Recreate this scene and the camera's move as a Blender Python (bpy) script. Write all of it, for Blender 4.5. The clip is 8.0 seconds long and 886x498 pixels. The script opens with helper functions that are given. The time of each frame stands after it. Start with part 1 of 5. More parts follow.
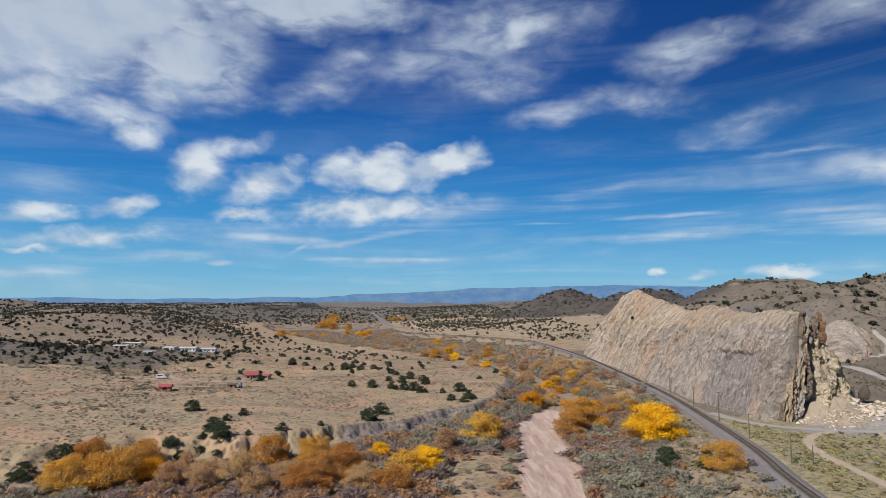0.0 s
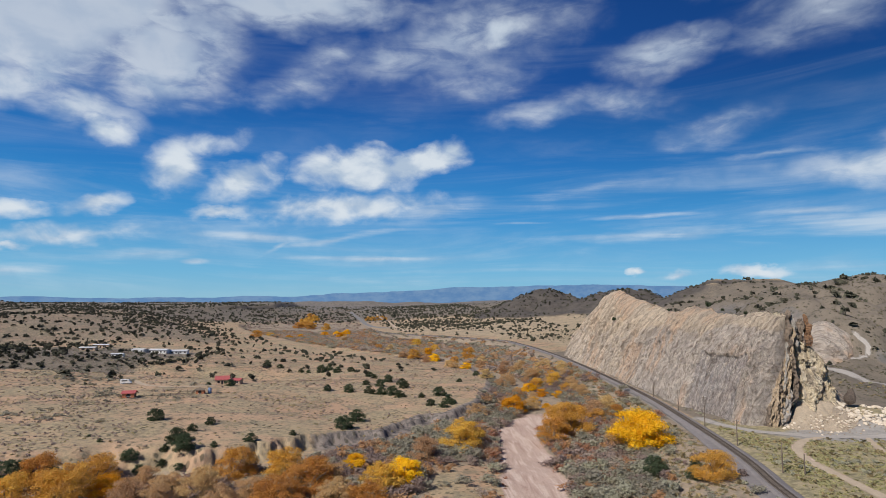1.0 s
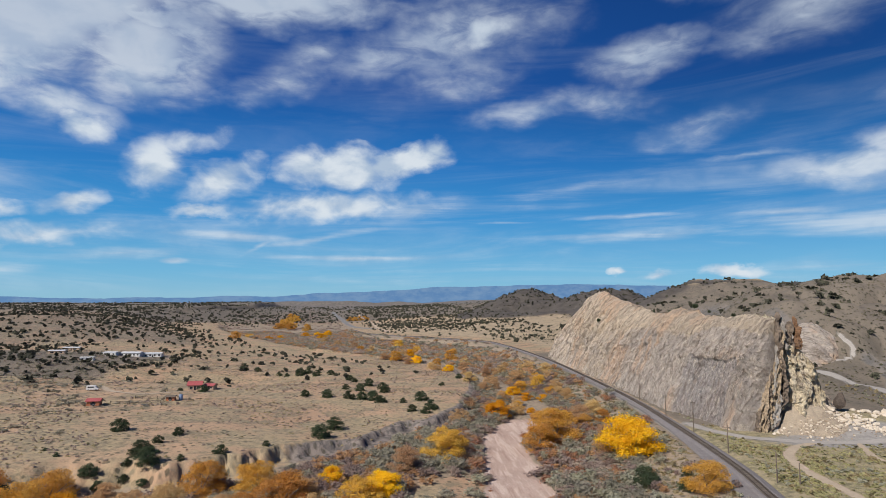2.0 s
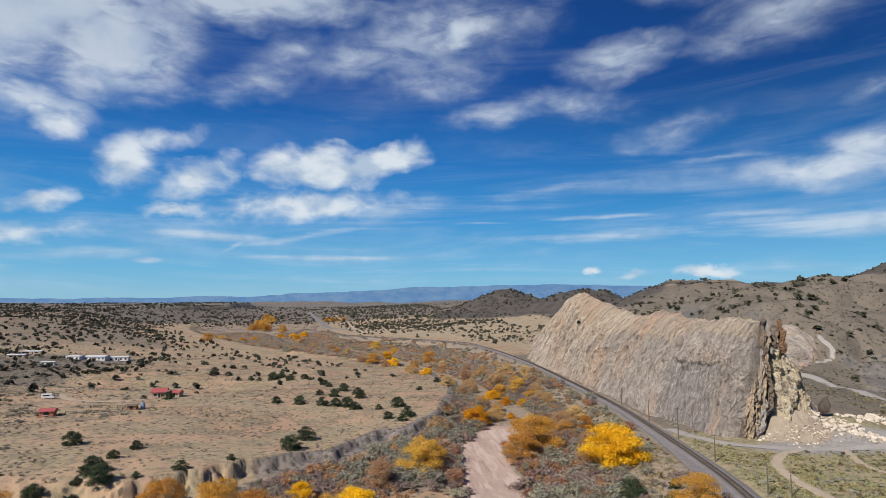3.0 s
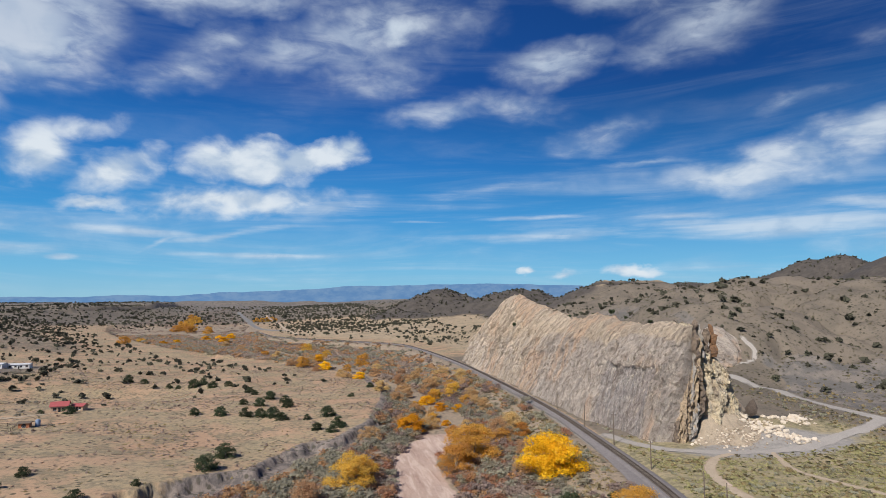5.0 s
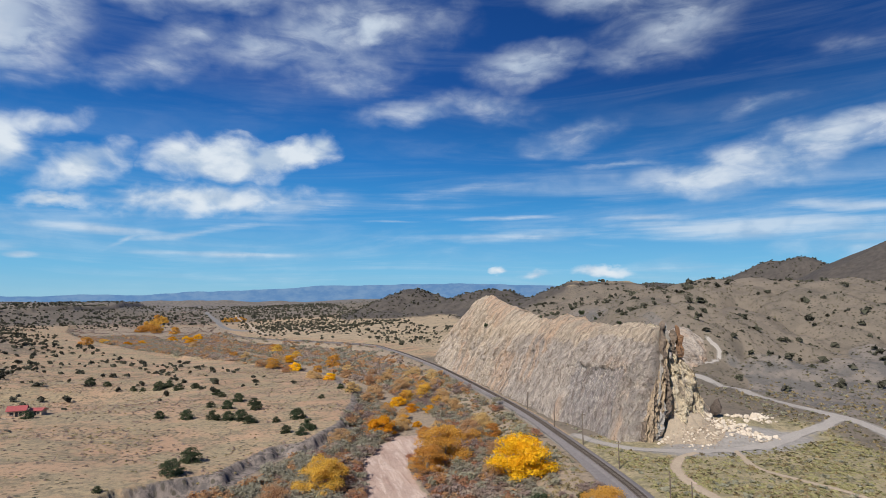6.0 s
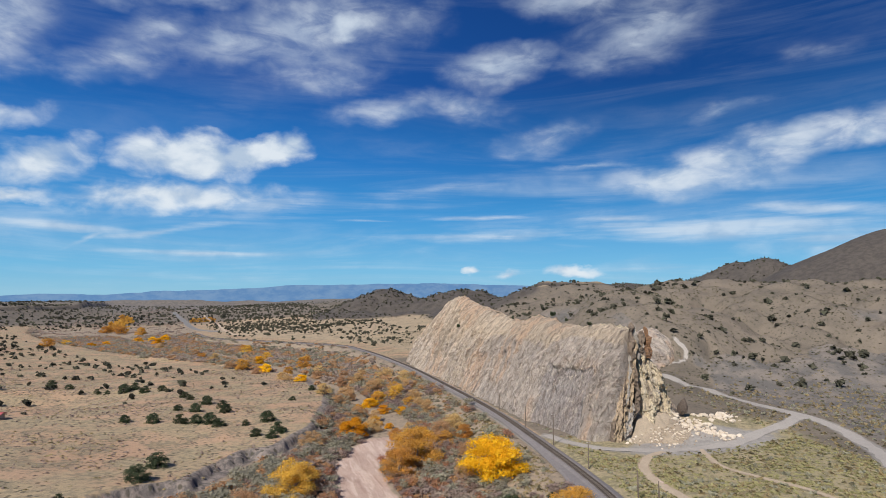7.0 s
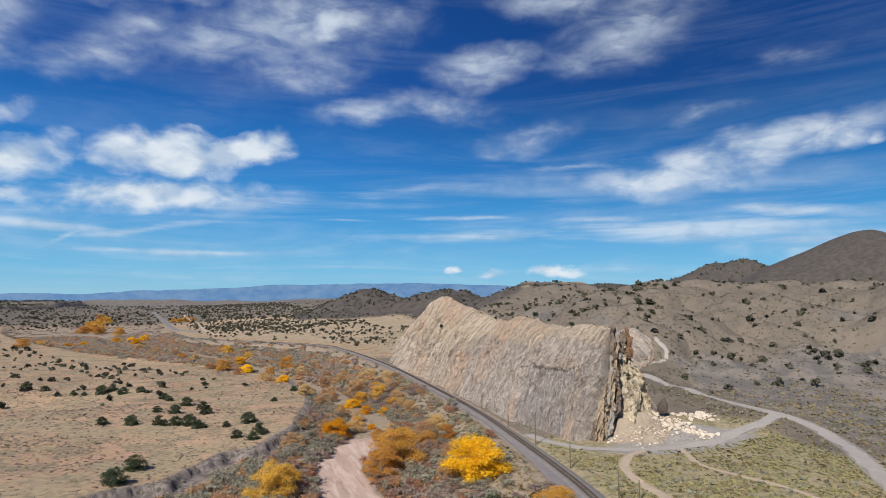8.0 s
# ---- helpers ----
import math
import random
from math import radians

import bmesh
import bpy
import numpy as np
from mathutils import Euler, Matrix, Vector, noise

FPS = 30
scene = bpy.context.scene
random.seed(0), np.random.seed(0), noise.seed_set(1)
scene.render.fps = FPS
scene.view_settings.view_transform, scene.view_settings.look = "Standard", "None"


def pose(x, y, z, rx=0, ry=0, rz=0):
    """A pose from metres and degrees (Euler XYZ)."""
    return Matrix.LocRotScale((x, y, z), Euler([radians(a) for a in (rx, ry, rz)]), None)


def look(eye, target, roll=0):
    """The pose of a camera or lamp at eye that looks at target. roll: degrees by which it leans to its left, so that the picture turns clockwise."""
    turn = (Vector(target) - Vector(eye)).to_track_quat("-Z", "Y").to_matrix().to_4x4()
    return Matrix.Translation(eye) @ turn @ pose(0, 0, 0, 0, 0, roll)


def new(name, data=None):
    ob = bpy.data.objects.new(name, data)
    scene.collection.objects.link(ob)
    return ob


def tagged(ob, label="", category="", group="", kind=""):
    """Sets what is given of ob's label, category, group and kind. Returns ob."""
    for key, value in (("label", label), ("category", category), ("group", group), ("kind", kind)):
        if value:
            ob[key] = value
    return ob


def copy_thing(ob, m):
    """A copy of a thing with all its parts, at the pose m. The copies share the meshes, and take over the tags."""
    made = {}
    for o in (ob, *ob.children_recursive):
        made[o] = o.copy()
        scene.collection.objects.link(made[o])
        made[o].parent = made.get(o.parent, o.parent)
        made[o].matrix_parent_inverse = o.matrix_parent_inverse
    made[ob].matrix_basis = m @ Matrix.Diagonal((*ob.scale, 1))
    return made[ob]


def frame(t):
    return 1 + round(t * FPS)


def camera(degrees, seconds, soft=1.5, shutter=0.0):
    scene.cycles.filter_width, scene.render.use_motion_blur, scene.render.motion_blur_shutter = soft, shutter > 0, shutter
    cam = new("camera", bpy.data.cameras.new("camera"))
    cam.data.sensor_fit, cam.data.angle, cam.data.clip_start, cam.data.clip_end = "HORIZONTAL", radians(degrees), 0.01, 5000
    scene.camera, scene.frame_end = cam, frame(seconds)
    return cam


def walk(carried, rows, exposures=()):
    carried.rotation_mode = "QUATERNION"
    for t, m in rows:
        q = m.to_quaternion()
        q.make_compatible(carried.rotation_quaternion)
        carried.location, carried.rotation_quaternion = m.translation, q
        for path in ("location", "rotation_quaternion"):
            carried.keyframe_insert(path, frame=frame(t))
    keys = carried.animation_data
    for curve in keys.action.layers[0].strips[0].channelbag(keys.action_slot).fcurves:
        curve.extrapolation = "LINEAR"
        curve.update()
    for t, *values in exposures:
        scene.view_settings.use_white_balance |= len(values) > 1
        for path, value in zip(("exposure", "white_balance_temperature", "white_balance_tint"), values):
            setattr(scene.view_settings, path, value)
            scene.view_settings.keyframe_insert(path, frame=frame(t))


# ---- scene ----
cam = camera(75.1, 8.0, soft=0.8)
PATH = [
    (0, pose(0.00, 0.00, 46.00, 95.300, -0.057, 0.000)),
    (0.5, pose(0.14, 4.76, 46.74, 95.251, -0.074, -0.819)),
    (1, pose(0.16, 9.17, 47.29, 95.211, -0.069, -2.019)),
    (1.5, pose(0.38, 13.33, 47.91, 95.175, -0.036, -2.915)),
    (3, pose(1.58, 27.08, 49.73, 95.165, 0.055, -5.896)),
    (3.5, pose(2.07, 31.32, 50.49, 95.122, 0.065, -7.419)),
    (4, pose(2.64, 34.54, 51.12, 95.091, 0.112, -9.040)),
    (4.5, pose(2.99, 36.59, 51.57, 95.066, 0.116, -10.716)),
    (6, pose(3.49, 37.24, 52.56, 95.014, 0.037, -15.052)),
    (6.5, pose(3.46, 37.07, 52.97, 95.007, 0.006, -16.318)),
    (7, pose(3.44, 36.95, 53.34, 94.984, -0.027, -17.749)),
    (7.5, pose(3.38, 36.92, 53.62, 94.979, -0.046, -18.826)),
    (8, pose(3.48, 36.94, 53.57, 94.971, -0.087, -19.403)),
]
walk(cam, PATH, [(0, 0.18), (3, 0.23), (8, 0.31)])

# ---- light ----
SUN_FROM = Vector((-0.66, -0.58, 0.80)).normalized()
sun = new("sun", bpy.data.lights.new("sun", "SUN"))
sun.data.energy, sun.data.angle, sun.data.color = 4.8, radians(0.53), (1.0, 0.95, 0.87)
sun.matrix_world = look(SUN_FROM * 500, (0, 0, 0))


def node(tree, kind, **sets):
    n = tree.nodes.new(kind)
    for key, value in sets.items():
        if key == "op":
            n.operation = value
        elif key == "blend":
            n.blend_type = value
        elif key == "dtype":
            n.data_type = value
    return n


class Graph:
    """Writes shader nodes as formulas."""

    def __init__(self, tree):
        self.tree, self.links = tree, tree.links

    def put(self, socket, value):
        if isinstance(value, bpy.types.NodeSocket):
            self.links.new(value, socket)
        elif isinstance(value, (int, float)) and socket.type in ("RGBA", "VECTOR"):
            socket.default_value = (value, value, value, 1)[: len(socket.default_value)]
        elif isinstance(value, tuple) and socket.type == "RGBA" and len(value) == 3:
            socket.default_value = (*value, 1)
        else:
            socket.default_value = value

    def math(self, op, a, b=0.0, c=0.0, clamp=False):
        n = node(self.tree, "ShaderNodeMath", op=op)
        n.use_clamp = clamp
        for s, v in zip(n.inputs, (a, b, c)):
            self.put(s, v)
        return n.outputs[0]

    def vec(self, op, a, b=(0, 0, 0)):
        n = node(self.tree, "ShaderNodeVectorMath", op=op)
        self.put(n.inputs[0], a)
        if op == "SCALE":
            self.put(n.inputs[3], b)
        else:
            self.put(n.inputs[1], b)
        return n.outputs[1] if op in ("LENGTH", "DOT_PRODUCT") else n.outputs[0]

    def mix(self, fac, a, b, blend="MIX"):
        n = node(self.tree, "ShaderNodeMix", dtype="RGBA", blend=blend)
        self.put(n.inputs[0], fac), self.put(n.inputs[6], a), self.put(n.inputs[7], b)
        return n.outputs[2]

    def noise(self, vector, scale, detail=4.0, rough=0.55, distort=0.0):
        n = node(self.tree, "ShaderNodeTexNoise")
        self.put(n.inputs["Vector"], vector), self.put(n.inputs["Scale"], scale), self.put(n.inputs["Detail"], detail)
        self.put(n.inputs["Roughness"], rough), self.put(n.inputs["Distortion"], distort)
        return n.outputs[0]

    def cells(self, vector, scale, output="Distance", feature="F1"):
        n = node(self.tree, "ShaderNodeTexVoronoi")
        n.feature = feature
        self.put(n.inputs["Vector"], vector), self.put(n.inputs["Scale"], scale)
        return n.outputs[output]

    def smooth(self, v, a, b, to0=0.0, to1=1.0):
        n = node(self.tree, "ShaderNodeMapRange")
        n.interpolation_type = "SMOOTHSTEP"
        for s, x in zip(n.inputs, (v, a, b, to0, to1)):
            self.put(s, x)
        return n.outputs[0]

    def mapped(self, vector, loc=(0, 0, 0), turn=0.0, scale=(1, 1, 1), kind="POINT"):
        n = node(self.tree, "ShaderNodeMapping")
        n.vector_type = kind
        self.put(n.inputs[0], vector), self.put(n.inputs[1], loc)
        n.inputs[2].default_value = (0, 0, radians(turn))
        self.put(n.inputs[3], scale)
        return n.outputs[0]

    def attr(self, name):
        n = node(self.tree, "ShaderNodeAttribute")
        n.attribute_name = name
        return n.outputs["Fac"]


# clouds: azimuth and elevation of the middle in degrees, half width and height, turn, density
HEAPS = [
    (-5.9, 12.8, 6.9, 2.75, 1, 1.8), (0.9, 13.9, 4.4, 1.86, 10, 1.7), (-2.2, 13.2, 5.2, 2.0, 8, 1.6), (-9.6, 12.8, 4.4, 2.63, 2, 1.3), (3.1, 14.9, 2.0, 1.41, -1, 1.3),
    (-7.6, 9.2, 12.8, 1.84, 4, 1.15), (-23.2, 12.1, 3.1, 2.99, 25, 1.3), (-17.4, 11.2, 5.3, 2.31, 28, 1.2), (-21.0, 14.0, 5.7, 1.47, 20, 0.7), (-19.3, 8.2, 4.0, 0.83, 3, 1.1),
    (-28.9, 14.7, 3.1, 1.83, -22, 1.2), (7.9, 25.6, 4.5, 2.03, 17, 1.0),
]
LOW_HEAPS = [
    (-29.4, 8.3, 3.5, 1.36, 15, 1.2), (-35.6, 7.2, 5.0, 1.04, 5, 1.0), (-32.0, 5.5, 8.0, 1.25, 7, 0.9), (-35.9, 4.3, 2.8, 0.4, 1, 1.0), (30.7, 2.6, 3.4, 0.67, -2, 1.3),
    (24.1, 2.5, 2.4, 0.54, -1, 0.9), (20.3, 2.9, 1.1, 0.46, -1, 1.1),
]
VEILS = [
    (-35.0, 23.3, 22.1, 8.52, 14, 2.3), (-24.8, 21.6, 10.1, 6.51, 9, 1.7), (-14.1, 27.5, 15.9, 3.5, 2, 2.0), (-8.4, 23.6, 8.3, 3.33, 15, 0.8), (-30.9, 16.1, 7.2, 2.83, -16, 1.4),
    (-36.3, 17.8, 7.0, 3.18, 12, 1.6), (-12.8, 20.7, 11.1, 2.82, 24, 0.85), (-18.6, 18.4, 8.4, 1.76, 16, 0.6), (3.8, 25.0, 19.3, 5.58, 8, 1.0), (8.4, 25.4, 7.0, 2.96, 16, 1.1),
    (-2.6, 23.3, 8.1, 3.86, 11, 1.1), (4.4, 21.2, 11.0, 2.46, 3, 0.9), (12.3, 18.7, 10.5, 1.98, 11, 0.85), (19.2, 19.4, 8.1, 2.21, -2, 0.75),
]
EAST_VEILS = [
    (23.2, 22.6, 8.1, 2.93, 3, 1.2), (33.0, 22.1, 7.8, 1.64, -3, 0.55), (37.0, 23.3, 3.5, 1.16, -6, 0.8), (26.9, 15.5, 8.3, 2.36, 4, 0.95), (40.4, 11.2, 11.4, 2.14, 1, 1.5),
    (49.8, 13.5, 10.8, 2.2, 5, 1.5), (44.3, 12.2, 9.7, 2.62, 6, 1.3), (32.1, 12.8, 7.3, 0.68, -1, 0.85), (54.5, 13.5, 3.3, 1.33, -1, 1.2), (56.7, 13.2, 1.2, 0.53, -10, 1.1),
    (44.0, 16.5, 5.6, 1.09, 1, 0.85), (38.3, 24.7, 12.4, 4.47, 7, 0.9), (30.1, 27.5, 8.8, 2.28, -5, 0.95), (52.2, 20.1, 5.8, 1.68, -2, 0.5), (50.6, 4.3, 12.3, 1.84, -3, 0.6),
]
STREAKS = [
    (-15.7, 6.1, 8.3, 0.66, -1, 0.95), (-8.1, 6.1, 8.8, 0.68, 9, 0.85), (-35.4, 2.5, 6.7, 0.8, 4, 0.85), (-21.3, 3.5, 1.7, 0.37, 1, 0.9), (-4.7, 4.2, 13.5, 0.45, 1, 0.75),
    (20.9, 8.0, 7.8, 0.33, 0, 0.8), (23.8, 6.2, 20.9, 0.82, 0, 0.75), (9.9, 7.8, 4.8, 0.26, 1, 0.6), (16.4, 10.8, 10.8, 1.19, 5, 0.5), (0.9, 9.0, 9.1, 2.14, 10, 0.62),
    (-25.5, 4.1, 8.2, 0.81, 4, 0.65), (-14.0, 5.2, 3.0, 0.44, 31, 0.7), (43.2, 6.4, 14.7, 1.53, -1, 1.15), (50.4, 7.7, 9.0, 0.76, -5, 1.0), (34.7, 7.6, 7.5, 0.52, -2, 0.8),
    (52.3, 5.2, 8.1, 1.21, -3, 0.8),
]


def build_sky():
    world = bpy.data.worlds.new("sky")
    scene.world = world
    world.use_nodes = True
    tree = world.node_tree
    tree.nodes.clear()
    g = Graph(tree)
    sky = node(tree, "ShaderNodeTexSky")
    sky.sky_type, sky.sun_disc = "NISHITA", False
    sky.sun_elevation, sky.sun_rotation = math.asin(SUN_FROM.z), math.atan2(SUN_FROM.x, SUN_FROM.y)
    sky.altitude, sky.air_density, sky.dust_density, sky.ozone_density = 1800, 1.0, 0.0, 4.0
    way = node(tree, "ShaderNodeTexCoord").outputs["Generated"]
    split = node(tree, "ShaderNodeSeparateXYZ")
    g.put(split.inputs[0], way)
    x, y, z = split.outputs
    azimuth = g.math("DEGREES", g.math("ARCTAN2", x, y))
    height = g.math("DEGREES", g.math("ARCSINE", z))
    flat = node(tree, "ShaderNodeCombineXYZ")
    g.put(flat.inputs[0], azimuth), g.put(flat.inputs[1], height)
    plain = flat.outputs[0]

    def field(patches, wobble, size, stretch):
        """The patches, their outlines torn by noise."""
        warp = node(tree, "ShaderNodeTexNoise")
        g.put(warp.inputs["Vector"], g.mapped(plain, scale=(stretch, 1, 1))), g.put(warp.inputs["Scale"], size), g.put(warp.inputs["Detail"], 5.0)
        off = g.vec("SCALE", g.vec("SUBTRACT", warp.outputs["Color"], (0.5, 0.5, 0.5)), wobble)
        at = g.vec("ADD", plain, off)
        total = None
        for a, e, ra, re, turn, dense in patches:
            blob = node(tree, "ShaderNodeTexGradient")
            blob.gradient_type = "SPHERICAL"
            g.put(blob.inputs[0], g.mapped(at, (a, e, 0.5), turn, (ra, re, 1e6), "TEXTURE"))
            grown = g.math("MULTIPLY", blob.outputs[1], dense)
            total = grown if total is None else g.math("MAXIMUM", total, grown)
        return total

    puff = g.noise(g.mapped(plain, turn=-6, scale=(0.62, 1.0, 1)), 0.42, 9.0, 0.52, 0.3)
    fibre = g.noise(g.mapped(plain, turn=-16, scale=(0.34, 1.0, 1)), 0.30, 8.0, 0.54, 0.35)
    fine = g.noise(g.mapped(plain, turn=-4, scale=(0.10, 1.0, 1)), 0.9, 8.0, 0.6, 0.3)
    heaps, streaks = field(HEAPS + LOW_HEAPS, 2.4, 0.55, 0.6), field(STREAKS, 1.0, 0.35, 0.3)
    veils = field(VEILS + EAST_VEILS, 4.2, 0.22, 0.5)
    heap_a = g.smooth(g.math("ADD", heaps, g.math("MULTIPLY_ADD", puff, 1.4, -0.70)), 0.0, 1.1)
    heap_a = g.math("MULTIPLY", heap_a, g.smooth(heaps, 0.0, 0.2))
    veil_a = g.smooth(g.math("ADD", veils, g.math("MULTIPLY_ADD", g.math("MULTIPLY_ADD", puff, 0.45, g.math("MULTIPLY", fibre, 0.55)), 1.45, -0.72)), 0.10, 1.25)
    veil_a = g.math("MULTIPLY", veil_a, g.smooth(veils, 0.0, 0.35))
    comb = g.noise(g.mapped(plain, turn=-20, scale=(0.38, 1.0, 1)), 0.6, 7.0, 0.58, 0.45)
    veil_a = g.math("MULTIPLY", veil_a, g.math("MAXIMUM", g.smooth(comb, 0.32, 0.62, 0.42, 1.0), g.smooth(veils, 0.8, 1.4, 0.0, 1.0)))
    streak_a = g.smooth(g.math("ADD", streaks, g.math("MULTIPLY_ADD", fine, 1.5, -0.75)), 0.08, 1.0)
    streak_a = g.math("MULTIPLY", streak_a, g.smooth(streaks, 0.0, 0.3))
    thin = g.noise(g.mapped(plain, turn=-7, scale=(0.10, 1.0, 1)), 0.30, 9.0, 0.62, 0.8)
    wisp = g.math("MULTIPLY", g.smooth(thin, 0.40, 0.80), g.smooth(height, 16.0, 5.0, 0.12, 0.5))
    cover = g.math("MAXIMUM", g.math("MULTIPLY", heap_a, 0.95), g.math("MULTIPLY", veil_a, 0.78))
    cover = g.math("MAXIMUM", cover, g.math("MULTIPLY", streak_a, 0.62))
    cover = g.math("SUBTRACT", 1.0, g.math("MULTIPLY", g.math("SUBTRACT", 1.0, cover), g.math("SUBTRACT", 1.0, wisp)))
    cover = g.math("MULTIPLY", cover, g.smooth(z, 0.0, 0.04))
    # clear blue air, palest at the horizon
    air = node(tree, "ShaderNodeValToRGB")
    stops = [(0.0, (2.6, 5.3, 7.0)), (0.05, (1.55, 4.7, 7.4)), (0.14, (0.42, 3.0, 6.7)), (0.23, (0.14, 1.85, 5.5)), (0.35, (0.05, 0.82, 3.5)), (0.5, (0.035, 0.52, 2.5)), (1.0, (0.03, 0.45, 2.1))]
    while len(air.color_ramp.elements) < len(stops):
        air.color_ramp.elements.new(0.5)
    for stop, (at, colour) in zip(air.color_ramp.elements, stops):
        stop.position, stop.color = at, (*colour, 1)
    g.put(air.inputs[0], z)
    clear = g.mix(0.92, sky.outputs[0], air.outputs[0])
    # the air is deepest a quarter turn away from the sun
    deep = g.math("MULTIPLY", g.smooth(azimuth, 0.0, 46.0), g.smooth(height, 4.0, 20.0))
    clear = g.mix(g.math("MULTIPLY", deep, 0.34), clear, (0.0, 0.12, 0.6))
    lit = g.mix(g.smooth(puff, 0.36, 0.62), (4.7, 5.8, 7.2), (7.5, 8.15, 8.75))
    lit = g.mix(g.smooth(height, 17.0, 23.0, 0.0, 0.7), lit, (5.7, 6.6, 7.7))
    out = node(tree, "ShaderNodeOutputWorld")
    ground = node(tree, "ShaderNodeBackground")
    g.put(ground.inputs[0], g.mix(cover, clear, lit)), g.put(ground.inputs[1], 0.082)
    g.links.new(ground.outputs[0], out.inputs[0])


build_sky()

# ---- materials ----
def material(name, rough=0.9, metal=0.0):
    m = bpy.data.materials.new(name)
    m.use_nodes = True
    g = Graph(m.node_tree)
    bsdf = m.node_tree.nodes["Principled BSDF"]
    bsdf.inputs["Roughness"].default_value, bsdf.inputs["Metallic"].default_value = rough, metal
    bsdf.inputs["Specular IOR Level"].default_value = 0.25
    return m, g, bsdf


def relief(g, bsdf, height, strength, reach):
    n = node(g.tree, "ShaderNodeBump")
    g.put(n.inputs["Strength"], strength), g.put(n.inputs["Distance"], reach), g.put(n.inputs["Height"], height)
    g.links.new(n.outputs[0], bsdf.inputs["Normal"])


def place(g):
    return node(g.tree, "ShaderNodeNewGeometry").outputs["Position"]


def random_of(g, island=False):
    if island:
        return node(g.tree, "ShaderNodeNewGeometry").outputs["Random Per Island"]
    return node(g.tree, "ShaderNodeObjectInfo").outputs["Random"]


def tinted(name, a, b, scale, rough=0.9, fine=6.0, bump=0.0, reach=0.1, island=False, c=None):
    """Two colours mixed by broad and fine noise, a third by chance from piece to piece."""
    m, g, bsdf = material(name, rough)
    at = place(g)
    wide, small = g.noise(at, scale, 4), g.noise(at, scale * fine, 5)
    v = g.smooth(g.math("MULTIPLY_ADD", small, 0.6, g.math("MULTIPLY", wide, 0.4)), 0.3, 0.7)
    col = g.mix(v, a, b)
    if c:
        col = g.mix(g.math("MULTIPLY", random_of(g, island), 0.9), col, c)
    g.put(bsdf.inputs["Base Color"], col)
    if bump:
        relief(g, bsdf, small, bump, reach)
    return m


